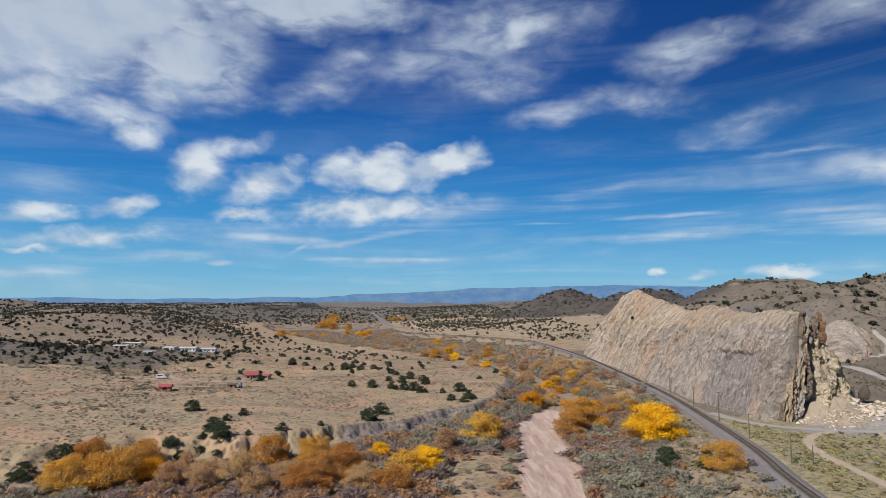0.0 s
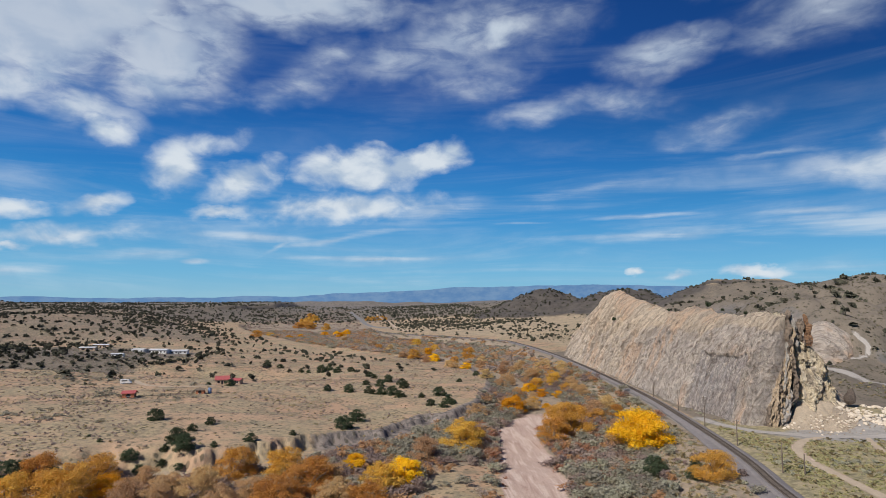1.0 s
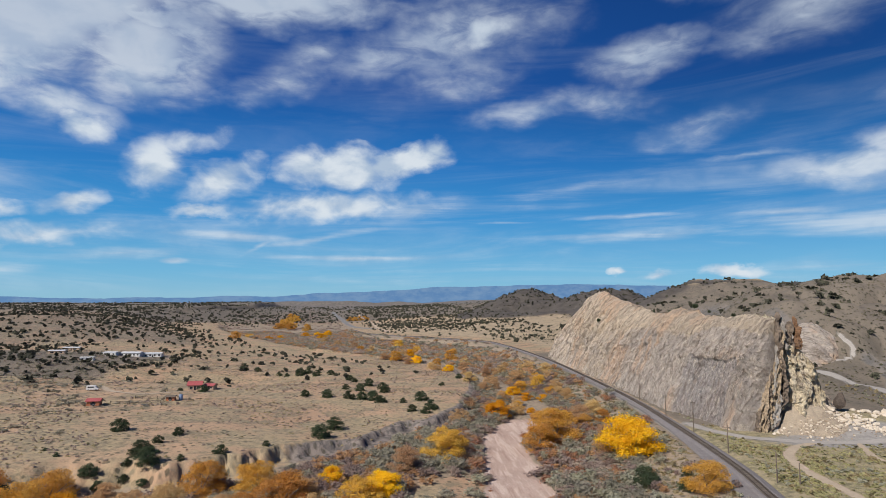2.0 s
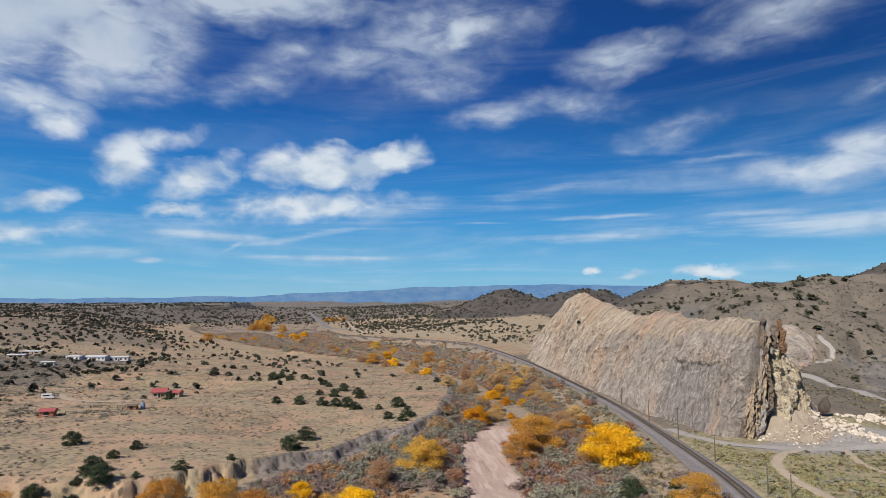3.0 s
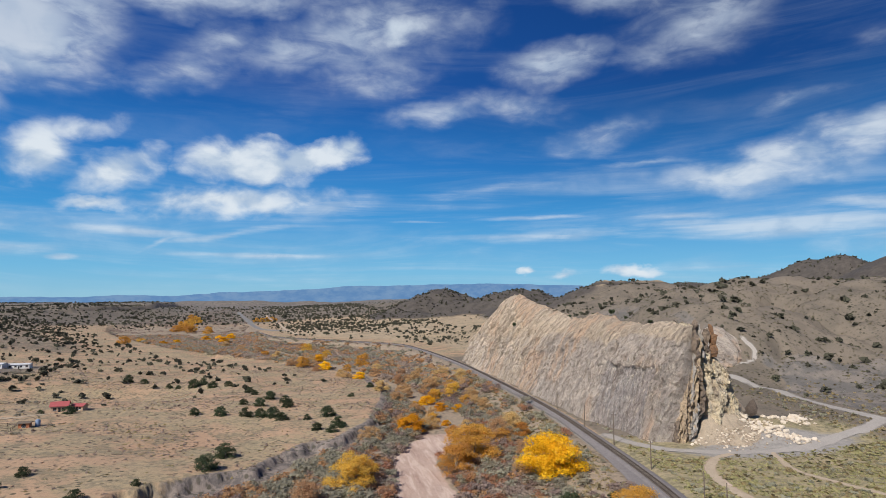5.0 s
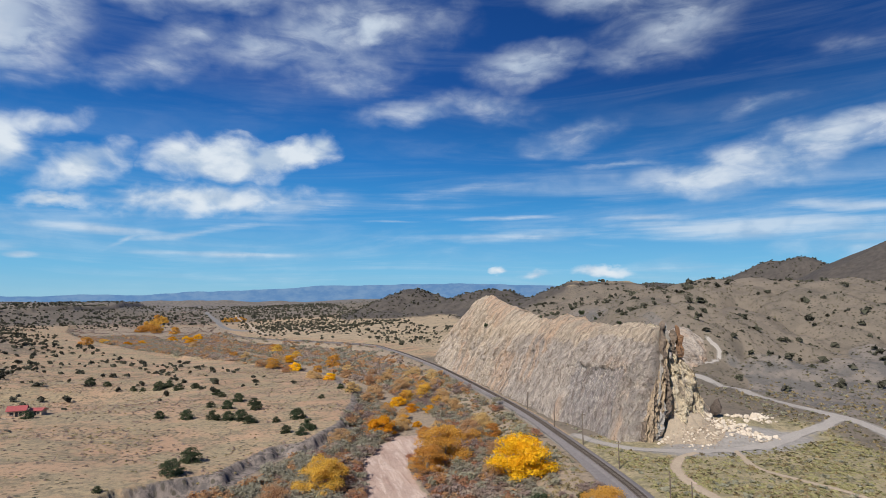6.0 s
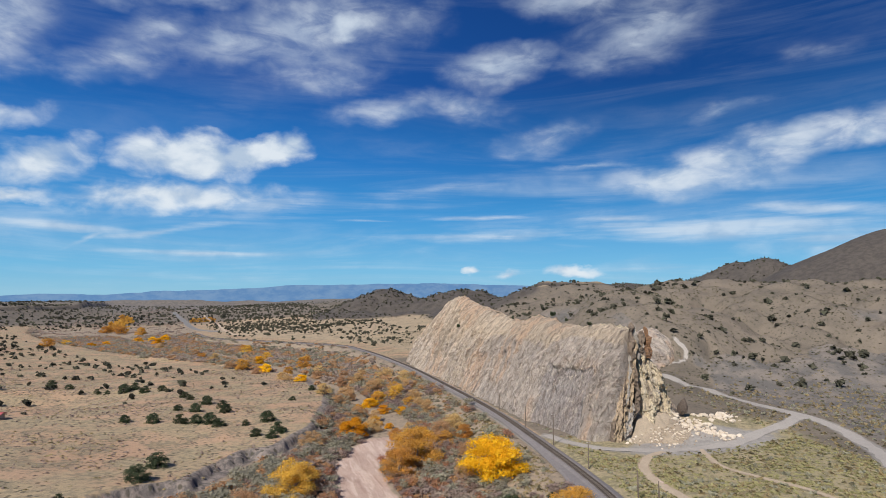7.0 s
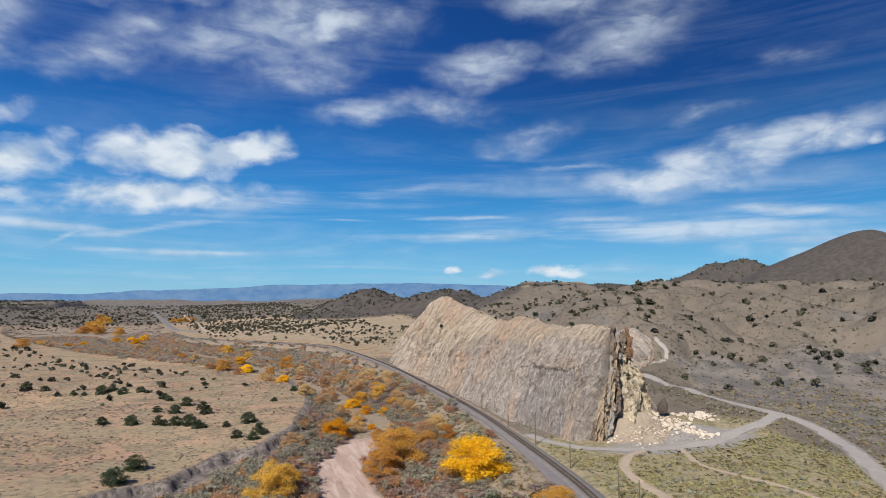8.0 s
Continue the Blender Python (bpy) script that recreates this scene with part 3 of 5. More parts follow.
def land(x, y):
    """Height of the bare land."""
    x, y = np.asarray(x, float), np.asarray(y, float)
    wx, wy = x + 5 * fbm(x, y, 38, 3), y + 5 * fbm(x, y, 38, 4)
    db, sb = to_line(wx, wy, BANK)
    dt, st = to_line(x, y, TRACK)
    dr, sr = to_line(x, y, RIVER)
    mesa = db * sb
    east = -dt * st
    floor = np.interp(y, [0, 230, 1000, 1500, 2600], [-5.0, -5.5, -12.5, -13.0, -6.0])
    floor = floor + 1.3 * step(6, 24, dr) + 0.8 * fbm(x, y, 30, 9)
    # tableland west of the river
    top = 1.0 + 0.05 * np.clip(-x - 20, 0, 260) - 0.026 * np.clip(y - 230, 0, 500) + 3.2 * fbm(x, y, 120, 21) + 0.5 * fbm(x, y, 16, 5)
    top = top - 0.006 * np.clip(y - 800, 0, 1500)
    rise = step(830, 1150, y - 0.55 * x + 110 * fbm(x, y, 260, 31)) * step(30, 260, mesa)
    top = top + rise * (30 + 16 * fbm(x, y, 240, 33)) + step(1100, 3400, y - 0.4 * x) * 16 * step(30, 300, mesa)
    knoll = step(80, 10, np.hypot((x + 440) / 2.1, (y - 480) / 1.1)) * 12
    back = step(-40, -110, x)
    over = y - 0.10 * (x + 150) + 22 * fbm(x, y, 70, 35)
    draw = step(345, 382, over) * step(475, 425, over)
    top = top + knoll - back * (3.5 * step(345, 390, over) + 5.5 * draw) - 1.5 * back * draw * (1 - gully(x, y, 14, 37))
    cut = mesa + 5 * fbm(x, y, 11, 41, 4, 0.6) - 3.0 * (1 - gully(x, y, 5.5, 43, 3)) + 1.8
    easy = step(-62, -92, x) * (y < 260)
    z = floor + (top - floor) * (0.22 * step(-9, -2, cut) + 0.78 * step(-2.0 - 5 * easy, 1.6 + 10 * easy, cut))
    # railway bench and the ground east of it
    bench = track_z(y) - 0.9
    z = np.where(mesa < 40, z + (bench - z) * step(-38, -9, east) * step(-20, -45, mesa), z)
    slope = bench + 0.06 * np.clip(east - 8, 0, 900) * step(380, 620, y) + 0.012 * np.clip(east - 20, 0, 400)
    slope = slope + (5.0 * fbm(x, y, 110, 51) + 1.2 * fbm(x, y, 22, 52)) * step(14, 90, east) * step(260, 460, y + east)
    slope = slope + 0.5 * fbm(x, y, 40, 53) * step(6, 30, east)
    z = np.where(east > 0, slope, z)
    # hills, with drainage cut into them
    h = hill_z(x, y, HILLS)
    carve = (1 - gully(x, y, 95, 61)) ** 2
    h = h - 30 * carve * step(0, 40, h - z) * step(88, 60, h) + 7 * fbm(x, y, 70, 63) * step(0, 30, h - z)
    h = h - 8.0 * (1 - gully(x, y, 34, 64)) * step(2, 25, h - z)
    k = 6.0
    z = np.where(east > 14, np.maximum(z, h) + k * np.maximum(0, 1 - np.abs(z - h) / k) ** 2 / 4, z)
    # far country
    far = hill_z(x, y, FAR_HILLS)
    far = far - 40 * (1 - gully(x, y, 300, 71)) ** 2 * step(20, 120, far) + 14 * fbm(x, y, 180, 73)
    z = np.maximum(z, far)
    d = np.hypot(x, y)
    plain = 26 + 16 * fbm(x, y, 800, 81) + 6 * fbm(x, y, 200, 82)
    z = np.where(y > 0, z + (np.maximum(plain, z) - z) * step(2300, 3900, d), z)
    return z

# ---- building blocks ----
def mesh_of(name, verts, faces, mat=None, smooth=False, masks=None):
    """A mesh from arrays of corners and of equal-sized faces."""
    verts, faces = np.asarray(verts, np.float32), np.asarray(faces, np.int32)
    me = bpy.data.meshes.new(name)
    me.vertices.add(len(verts))
    me.vertices.foreach_set("co", verts.ravel())
    n, k = faces.shape
    me.loops.add(n * k)
    me.loops.foreach_set("vertex_index", faces.ravel())
    me.polygons.add(n)
    me.polygons.foreach_set("loop_start", np.arange(0, n * k, k, dtype=np.int32))
    me.update(calc_edges=True)
    if mat:
        me.materials.append(mat)
    for key, values in (masks or {}).items():
        me.attributes.new(key, "FLOAT", "POINT").data.foreach_set("value", np.asarray(values, np.float32).ravel())
    me.polygons.foreach_set("use_smooth", np.full(n, smooth, dtype=bool))
    me.validate()
    return me


def child(name, me, parent, label=""):
    ob = new(name, me)
    ob.parent = parent
    return tagged(ob, label)


def grid_faces(rows, cols, closed=False):
    i = np.arange(rows - 1)[:, None] * cols
    j = np.arange(cols if closed else cols - 1)[None]
    jn = (j + 1) % cols
    return np.stack([i + j, i + jn, i + cols + jn, i + cols + j], -1).reshape(-1, 4)


def joined(pieces):
    """Several (corners, faces) as one."""
    at, vs, fs = 0, [], []
    for v, f in pieces:
        vs.append(v), fs.append(np.asarray(f) + at)
        at += len(v)
    return np.concatenate(vs), np.concatenate(fs)


def tube(points, radii, sides=6):
    """A tapered tube along points."""
    p, rings = np.asarray(points, float), []
    for k, q in enumerate(p):
        way = p[min(k + 1, len(p) - 1)] - p[max(k - 1, 0)]
        way = way / (np.linalg.norm(way) + 1e-9)
        side = np.cross(way, (0.3, 0.9, 0.1))
        side /= np.linalg.norm(side) + 1e-9
        over = np.cross(way, side)
        a = np.arange(sides) * 2 * math.pi / sides
        rings.append(q + radii[k] * (np.cos(a)[:, None] * side + np.sin(a)[:, None] * over))
    return np.concatenate(rings), grid_faces(len(p), sides, True)


def block(cx, cy, cz, sx, sy, sz, turn=0.0):
    """A box's corners and faces, standing on cz."""
    c, s = math.cos(turn), math.sin(turn)
    v = np.array([(x * sx / 2, y * sy / 2, z * sz) for z in (0, 1) for y in (-1, 1) for x in (-1, 1)])
    v = np.stack([cx + v[:, 0] * c - v[:, 1] * s, cy + v[:, 0] * s + v[:, 1] * c, cz + v[:, 2]], -1)
    return v, np.array([(0, 2, 3, 1), (4, 5, 7, 6), (0, 1, 5, 4), (2, 6, 7, 3), (0, 4, 6, 2), (1, 3, 7, 5)])


def leaves(rng, middles, reach, count, size, flat=0.8, shell=0.55):
    """Many small leaf clumps on the outsides of round masses."""
    middles, reach = np.asarray(middles, float), np.asarray(reach, float)
    share = reach ** 2 / (reach ** 2).sum()
    pick = rng.choice(len(middles), count, p=share)
    out = rng.normal(size=(count, 3))
    out /= np.linalg.norm(out, axis=1)[:, None]
    out[:, 2] = np.where(out[:, 2] < -0.35, -out[:, 2], out[:, 2])
    r = reach[pick] * (shell + (1 - shell) * rng.random(count) ** 0.6) * (1 + 0.18 * rng.normal(size=count))
    at = middles[pick] + out * r[:, None] * np.array([1, 1, flat])
    facing = out + 0.75 * rng.normal(size=(count, 3))
    facing /= np.linalg.norm(facing, axis=1)[:, None]
    a = np.cross(facing, rng.normal(size=(count, 3)))
    a /= np.linalg.norm(a, axis=1)[:, None] + 1e-9
    b = np.cross(facing, a)
    s = size * (0.55 + 0.9 * rng.random(count))[:, None]
    a, b = a * s, b * s
    v = np.stack([at - a - b * 0.6, at + a - b * 0.6, at + b], 1).reshape(-1, 3)
    return v, np.arange(count * 3).reshape(-1, 3)


def scattered(templates, spots, sizes, turns, rng):
    """Templates set down at many spots, as one set of corners and faces. sizes: width and height factors."""
    vs, fs, at = [], [], 0
    which = rng.integers(0, len(templates), len(spots))
    for k, (v, f) in enumerate(templates):
        mine = np.nonzero(which == k)[0]
        if not len(mine):
            continue
        c, s = np.cos(turns[mine])[:, None], np.sin(turns[mine])[:, None]
        w, h = sizes[mine, :1], sizes[mine, 1:]
        x, y, z = v[:, 0][None], v[:, 1][None], v[:, 2][None]
        p = np.stack([(x * c - y * s) * w + spots[mine, :1], (x * s + y * c) * w + spots[mine, 1:2], z * h + spots[mine, 2:3]], -1)
        vs.append(p.reshape(-1, 3))
        fs.append((np.asarray(f)[None] + (np.arange(len(mine)) * len(v))[:, None, None] + at).reshape(-1, f.shape[1]))
        at += len(mine) * len(v)
    return np.concatenate(vs), np.concatenate(fs)


def height(x, y):
    return float(land(np.array([x]), np.array([y]))[0])


# ---- roads, in plan ----
ROADS = [
    ("gravel_road", curve([(150, 118), (184, 158), (211, 189), (223, 212), (222, 232), (219, 255), (222, 285), (214, 302), (196, 318)]), 6.5, GRAVEL),
    ("gravel_spur", curve([(221, 226), (202, 219), (186, 215), (166, 210), (148, 211), (136, 214), (124, 220), (116, 232), (113, 246)]), 5.0, GRAVEL),
    ("dirt_lane", curve([(140, 211), (130, 206), (121, 196), (116, 182), (114, 166), (110, 130)]), 3.0, DIRT),
    ("dirt_path", curve([(155, 209), (150, 200), (146, 190), (148, 176), (151, 162), (150, 140)]), 2.2, DIRT),
    ("hill_road", curve([(200, 334), (212, 327), (223, 323), (233, 319), (241, 318), (245, 321), (243, 328)]), 2.4, GRAVEL),
    ("farm_drive", curve([(-152, 326), (-143, 314), (-128, 306), (-116, 307), (-107, 318)]), 3.0, DIRT),
    ("farm_track", curve([(-20, 960), (-50, 1150), (-83, 1500), (-139, 1900), (-200, 2400)]), 6.0, DIRT),
    ("highway", curve([(-60, 1180), (-100, 1290), (-124, 1390), (-160, 1600), (-196, 1842), (-270, 2300), (-330, 2700)]), 14.0, ASPHALT),
]


def zones(x, y, z):
    """Where each kind of ground lies, 0 to 1."""
    db, sb = to_line(x + 5 * fbm(x, y, 38, 3), y + 5 * fbm(x, y, 38, 4), BANK)
    dt, st = to_line(x, y, TRACK)
    dr, sr = to_line(x, y, RIVER)
    mesa, east = db * sb, -dt * st
    h = hill_z(x, y, HILLS)
    m = {}
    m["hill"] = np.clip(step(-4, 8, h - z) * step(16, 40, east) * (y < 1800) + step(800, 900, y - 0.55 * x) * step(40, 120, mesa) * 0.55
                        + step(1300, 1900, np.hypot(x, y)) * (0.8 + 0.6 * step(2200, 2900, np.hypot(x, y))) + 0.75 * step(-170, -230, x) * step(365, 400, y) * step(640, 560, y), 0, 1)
    m["hill"] = np.clip(m["hill"] + 0.8 * step(3, 7, east) * step(40, 28, east) * step(218, 232, y) * step(600, 520, y), 0, 1)
    m["hill"] = np.maximum(m["hill"], 0.85 * step(55, 75, east) * step(420, 380, y) * step(150, 190, y))
    m["cream"] = step(420, 560, y) * step(10, 60, east) * step(6, -4, h - z) * step(1900, 1200, y)
    m["dark"] = np.clip(step(780, 960, y) * step(-6, 6, h - z) * step(40, 80, east) + step(1250, 1500, x), 0, 1)
    bar = step(1.15, 0.75, np.hypot((x - 17) / 17, (y - 168) / 38) + 0.5 * fbm(x, y, 15, 92))
    m["litter"] = step(1900, 1200, y) * step(0, -6, mesa) * step(2, -8, east) * (1 - 0.8 * bar)
    m["grass"] = step(3, 6, east) * step(255, 225, y + 0.1 * (x - 130)) * step(215, 185, x - 0.25 * (y - 200))
    low = step(60, 30, z) * step(215, 235, x) * step(560, 480, y)
    m["shale"] = m["hill"] * low * step(-0.02, 0.1, fbm(x, y, 70, 95))
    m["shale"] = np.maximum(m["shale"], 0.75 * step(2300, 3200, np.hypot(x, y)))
    m["clay"] = step(-6, -1, mesa) * step(5.5, 1.5, mesa) * (0.35 * step(-85, -62, x) + 0.65 * step(-42, -28, x)) * (y < 620)
    m["sand"] = step(10.5, 7, dr + 4 * fbm(x, y, 14, 91)) * step(300, 275, y)
    quarry = step(30, 16, np.hypot((x - 160) / 1.5, (y - 214) / 0.5)) * 0.8
    m["gravel"] = np.maximum(step(4.8, 3.4, dt) * (y < 1200), quarry)
    for name, line, width, mat in ROADS:
        d, _ = to_line(x, y, line)
        m["gravel" if mat in (GRAVEL, ASPHALT) else "sand"] = np.maximum(m["gravel" if mat in (GRAVEL, ASPHALT) else "sand"], 0.62 * step(width * 0.9, width * 0.4, d))
    return m


def build_ground():
    """One sheet to the horizon, finest where the camera looks."""
    ahead = np.radians(np.linspace(-46, 66, 570))
    behind = np.radians(np.linspace(66, 314, 74)[1:-1])
    angle = np.concatenate([ahead, behind])
    far = np.concatenate([[0.01, 15, 30, 45], np.geomspace(60, 600, 360), np.geomspace(600, 4800, 190)[1:]])
    a, r = np.meshgrid(angle, far)
    x, y = (r * np.sin(a)).ravel(), (10 + r * np.cos(a)).ravel()
    z = land(x, y)
    masks = zones(x, y, z)
    sunk = step(7, 4, to_line(x, y, TRACK)[0]) * 0.5
    for _, line, width, _ in ROADS:
        sunk = np.maximum(sunk, 0.3 * step(width * 0.44, width * 0.22, to_line(x, y, line)[0]))
    me = mesh_of("ground", np.stack([x, y, z - sunk], -1), grid_faces(len(far), len(angle), True)[:, ::-1], GROUND, True, masks)
    tagged(new("ground", me), "dry pinkish-tan desert ground with sparse scrub", "ground", kind="structure")


build_ground()


def ribbon(line, width, lift, seed, across=4):
    """A strip draped over the land, its margins uneven."""
    p = np.array(curve(line, 3))
    way = np.gradient(p, axis=0)
    way /= np.linalg.norm(way, axis=1)[:, None]
    side = np.stack([way[:, 1], -way[:, 0]], -1)
    rows = []
    for k in range(across + 1):
        s = k / across * 2 - 1
        w = width / 2 * (1 + 0.7 * fbm(p[:, 0] + 50 * np.sign(s), p[:, 1], 7, seed)) if abs(s) == 1 else width / 2
        q = p + side * (s * w)[:, None] if abs(s) == 1 else p + side * (s * w)
        rows.append(np.stack([q[:, 0], q[:, 1], land(q[:, 0], q[:, 1]) + lift * (1 - 0.9 * s * s)], -1))
    v = np.stack(rows, 1)
    return v.reshape(-1, 3), grid_faces(len(p), across + 1)


ROAD_LABELS = {
    "gravel_road": "pale grey gravel road winding up the side valley", "gravel_spur": "pale gravel spur across the quarry floor", "dirt_lane": "narrow dirt lane curving through dry grass",
    "dirt_path": "narrow rutted dirt path through dry grass", "hill_road": "pale gravel road bending up the hillside", "farm_drive": "pale curved dirt drive to the farmhouse",
    "farm_track": "pale dirt track across the valley", "highway": "far grey two-lane highway down the valley"}
for n, (name, line, width, mat) in enumerate(ROADS):
    v, f = ribbon(line, width * 0.86, 0.10, 100 + n)
    tagged(new(name, mesh_of(name, v, f, mat, True)), ROAD_LABELS[name], "road", kind="structure")


# ---- railway ----
def build_track():
    p = np.array([q for q in curve(TRACK, 8) if -60 < q[1] < 1150])
    gap = np.linalg.norm(np.diff(p, axis=0), axis=1)
    run = np.concatenate([[0], np.cumsum(gap)])
    even = np.arange(0, run[-1], 2.0)
    p = np.stack([np.interp(even, run, p[:, 0]), np.interp(even, run, p[:, 1])], -1)
    way = np.gradient(p, axis=0)
    way /= np.linalg.norm(way, axis=1)[:, None]
    side = np.stack([way[:, 1], -way[:, 0]], -1)
    z = track_z(p[:, 1])
    track = tagged(new("railway_track"), "single railway track on grey ballast beside the rock face", "railway", kind="structure")

    def swept(profile):
        v = np.stack([np.column_stack([p + side * s, z + h]) for s, h in profile], 1)
        return v.reshape(-1, 3), grid_faces(len(p), len(profile))

    wide = 0.7 * fbm(p[:, 0], p[:, 1], 12, 7)
    bed = [(-6.4, -0.95), (-5.4, -0.62), (-2.6, -0.5), (-2.0, 0.0), (2.0, 0.0), (2.6, -0.45), (3.6, -0.75), (4.4, -1.05)]
    v, f = swept(bed)
    v = v.reshape(len(p), len(bed), 3)
    wide = wide - np.interp(p[:, 1], [150, 190, 235, 300], [0, 0, 2.6, 3.0])
    v[:, :2, :2] -= side[:, None] * wide[:, None, None]
    child("ballast_bed", mesh_of("ballast_bed", v.reshape(-1, 3), f, BALLAST, False), track)
    for s in (-0.75, 0.75):
        # dark strip: ballast stain, and the rail's shade put into the same colour
        v, f = swept([(s - 0.36, 0.012), (s + 0.36, 0.012)])
        child("stained_strip", mesh_of("stained_strip", v, f, STAIN_AND_SHADE), track, "oil-stained ballast along the rail, with the rail's shade painted in")
        v, f = swept([(s - 0.09, 0.03), (s - 0.09, 0.26), (s + 0.09, 0.26), (s + 0.09, 0.03)])
        child("rail", mesh_of("rail", v, f, RAIL), track, "rusty dark steel rail")
    tie = mesh_of("tie", *block(0, 0, 0, 2.6, 0.26, 0.10), TIE)
    rest = []
    for d in np.arange(0, run[-1] - 2, 0.6):
        x, y = np.interp(d, even, p[:, 0]), np.interp(d, even, p[:, 1])
        k = min(int(d / 2), len(p) - 1)
        turn = math.atan2(way[k, 1], way[k, 0]) - math.pi / 2
        if 130 < y < 308:
            ob = child("tie", tie, track)
            ob.matrix_basis = Matrix.Translation((x, y, float(np.interp(d, even, z)))) @ Matrix.Rotation(turn, 4, "Z")
        elif 308 <= y < 620 or 60 < y <= 130:
            rest.append(block(x, y, float(np.interp(d, even, z)), 2.6, 0.26, 0.10, turn))
    tagged(child("ties", mesh_of("ties", *joined(rest), TIE), track), kind="stuff")


build_track()


# ---- rock ridge ----
SPINE = [(143, 232, 42.0), (144, 246, 42.3), (146, 268, 41.4), (146, 290, 42.0), (145.5, 308, 44.4), (146, 330, 41.0), (146, 352, 42.2), (147, 378, 45.2), (146.5, 405, 50.5), (146, 424, 55.2), (147, 441, 55.4), (149, 465, 52), (150, 492, 45), (152, 520, 35.5), (157, 550, 21)]
FOOT = [(131.5, 228), (122.5, 233), (118, 255), (117, 277), (118, 300), (119.5, 350), (121, 400), (121, 440), (121.5, 480), (126, 524), (138, 560), (156, 580), (178, 576), (196, 545), (205, 480), (205, 400), (196, 330), (190, 280), (184, 256), (174, 243), (160, 236), (146, 231)]
TALUS = (152.0, 238.0, 17.5)


def talus_z(x, y):
    """Height of the loose slope under the broken end of the ridge."""
    x, y = np.asarray(x, float), np.asarray(y, float)
    dx, dy = x - TALUS[0], y - TALUS[1]
    a = np.arctan2(dy, dx)
    reach = 24 + 6 * np.cos(a) + 1.5 * np.sin(2 * a) + 3.5 * fbm(4 * np.cos(a), 4 * np.sin(a), 1.6, 88)
    k = np.minimum(np.hypot(dx, dy) / reach, 1.12)
    return TALUS[2] * (1 - k) ** np.where(k < 1, 1.25, 1) - 0.3 + 0.7 * fbm(x, y, 5, 89) * np.clip(2 - 2 * k, 0, 1)


def build_ridge():
    ridge = tagged(new("rock_ridge"), "steep tan and grey rock ridge beside the railway", "rock ridge")
    foot = np.array(curve([*FOOT, FOOT[0]], 40)[:-1])
    gap = np.linalg.norm(np.roll(foot, -1, 0) - foot, axis=1)
    east_side = (foot[:, 0] > 165) & (foot[:, 1] > 245)
    run = np.cumsum(gap * np.where(east_side, 0.2, 1.0) * np.where(foot[:, 1] < 280, 1.7, 1.0))
    u = np.interp(np.linspace(0, run[-1], 760), run, np.arange(len(foot)))
    fx, fy = np.interp(u, np.arange(len(foot)), foot[:, 0]), np.interp(u, np.arange(len(foot)), foot[:, 1])
    line = np.array(curve(SPINE, 10))
    sy = np.clip(fy + 3, line[0, 1], line[-1, 1])
    sx, sz = np.interp(sy, line[:, 1], line[:, 0]), np.interp(sy, line[:, 1], line[:, 2])
    sz = sz + 1.6 * fbm(sy, sy * 0, 17, 5, 3)
    base = land(fx, fy) - 2.0
    v = np.linspace(0, 1, 150)[:, None]
    west = step(152, 134, fx)[None]
    x, y = fx + (sx - fx) * v, fy + (sy - fy) * v
    blunt = 1.5 + 0.5 * step(400, 330, y) + 0.35 * step(300, 262, y)
    # the top third lies back, sandy and rounded
    rise = west * (1 - (1 - v) ** blunt) + (1 - west) * (1 - (1 - v) ** 1.05)
    z = base + (sz - base) * rise
    ox, oy = fx - sx, fy - sy
    ol = np.hypot(ox, oy) + 1e-6
    ox, oy = ox / ol, oy / ol
    fade = np.maximum(np.sin(np.pi * np.clip(v, 0.02, 1) ** 0.8) * 0.75 + 0.25 * (1 - v), 0.35) * (1 - step(0.95, 1.0, v))
    # coordinate across the beds, which lean more towards the north
    lean = 0.10 + 0.52 * step(270, 440, y)
    q = y + z * lean + 5 * fbm(y, z, 60, 12)
    ribs = 5.0 * (gully(q, z * 0.10, 15, 11, 3) - 0.45) + 3.6 * fbm(q, z * 0.12, 5.0, 13, 4, 0.6)
    fine = 1.7 * fbm(q, z * 0.22, 1.9, 18, 3, 0.68)
    rough = 3.6 * fbm(q, z * 0.8, 6.0, 15, 5, 0.66)
    ledge = 1.7 * np.round(3 * fbm(q * 0.35, z, 9, 19, 3)) / 3
    # quarried block low on the southern part of the face
    edge = 25.5 + 2.5 * fbm(q, q * 0, 9, 29)
    cut = step(236, 240, y) * step(273, 268, y + 3 * fbm(z, z * 0, 8, 28)) * step(edge + 0.9, edge - 0.9, z) * west
    push = (ribs + rough * (1 + 0.3 * cut) + fine + ledge) * fade * (1 - 0.45 * cut) - 2.0 * cut
    x, y = x + ox * push, y + oy * push
    z = z + (2.6 * fbm(x, y, 9, 23) + 2.8 * fbm(x, y, 3, 24, 4, 0.65)) * step(0.02, 0.2, v) * (1 - 0.3 * west)
    face = west * step(0.60, 0.34, v + 0.22 * fbm(q, z * 0.5, 26, 27) - 0.12 * step(400, 300, y)) * (0.5 + 0.35 * step(380, 300, y))
    pale = step(248, 238, y) * step(140, 144, x) * step(20, 26, z)
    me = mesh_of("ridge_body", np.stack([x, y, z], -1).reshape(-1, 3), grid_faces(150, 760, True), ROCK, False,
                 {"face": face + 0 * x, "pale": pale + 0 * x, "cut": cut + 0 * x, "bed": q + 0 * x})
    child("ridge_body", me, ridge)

    # upturned beds at the broken end: stations (x, y, z, half thickness), depth of the slab, stone, words
    dark, tan, grey, rust = (VARNISH, "dark varnished rock fin"), (TAN_BED, "tan tilted rock bed"), (GREY_BED, "grey rock slab"), (RUST_BED, "rust-stained rock tower")
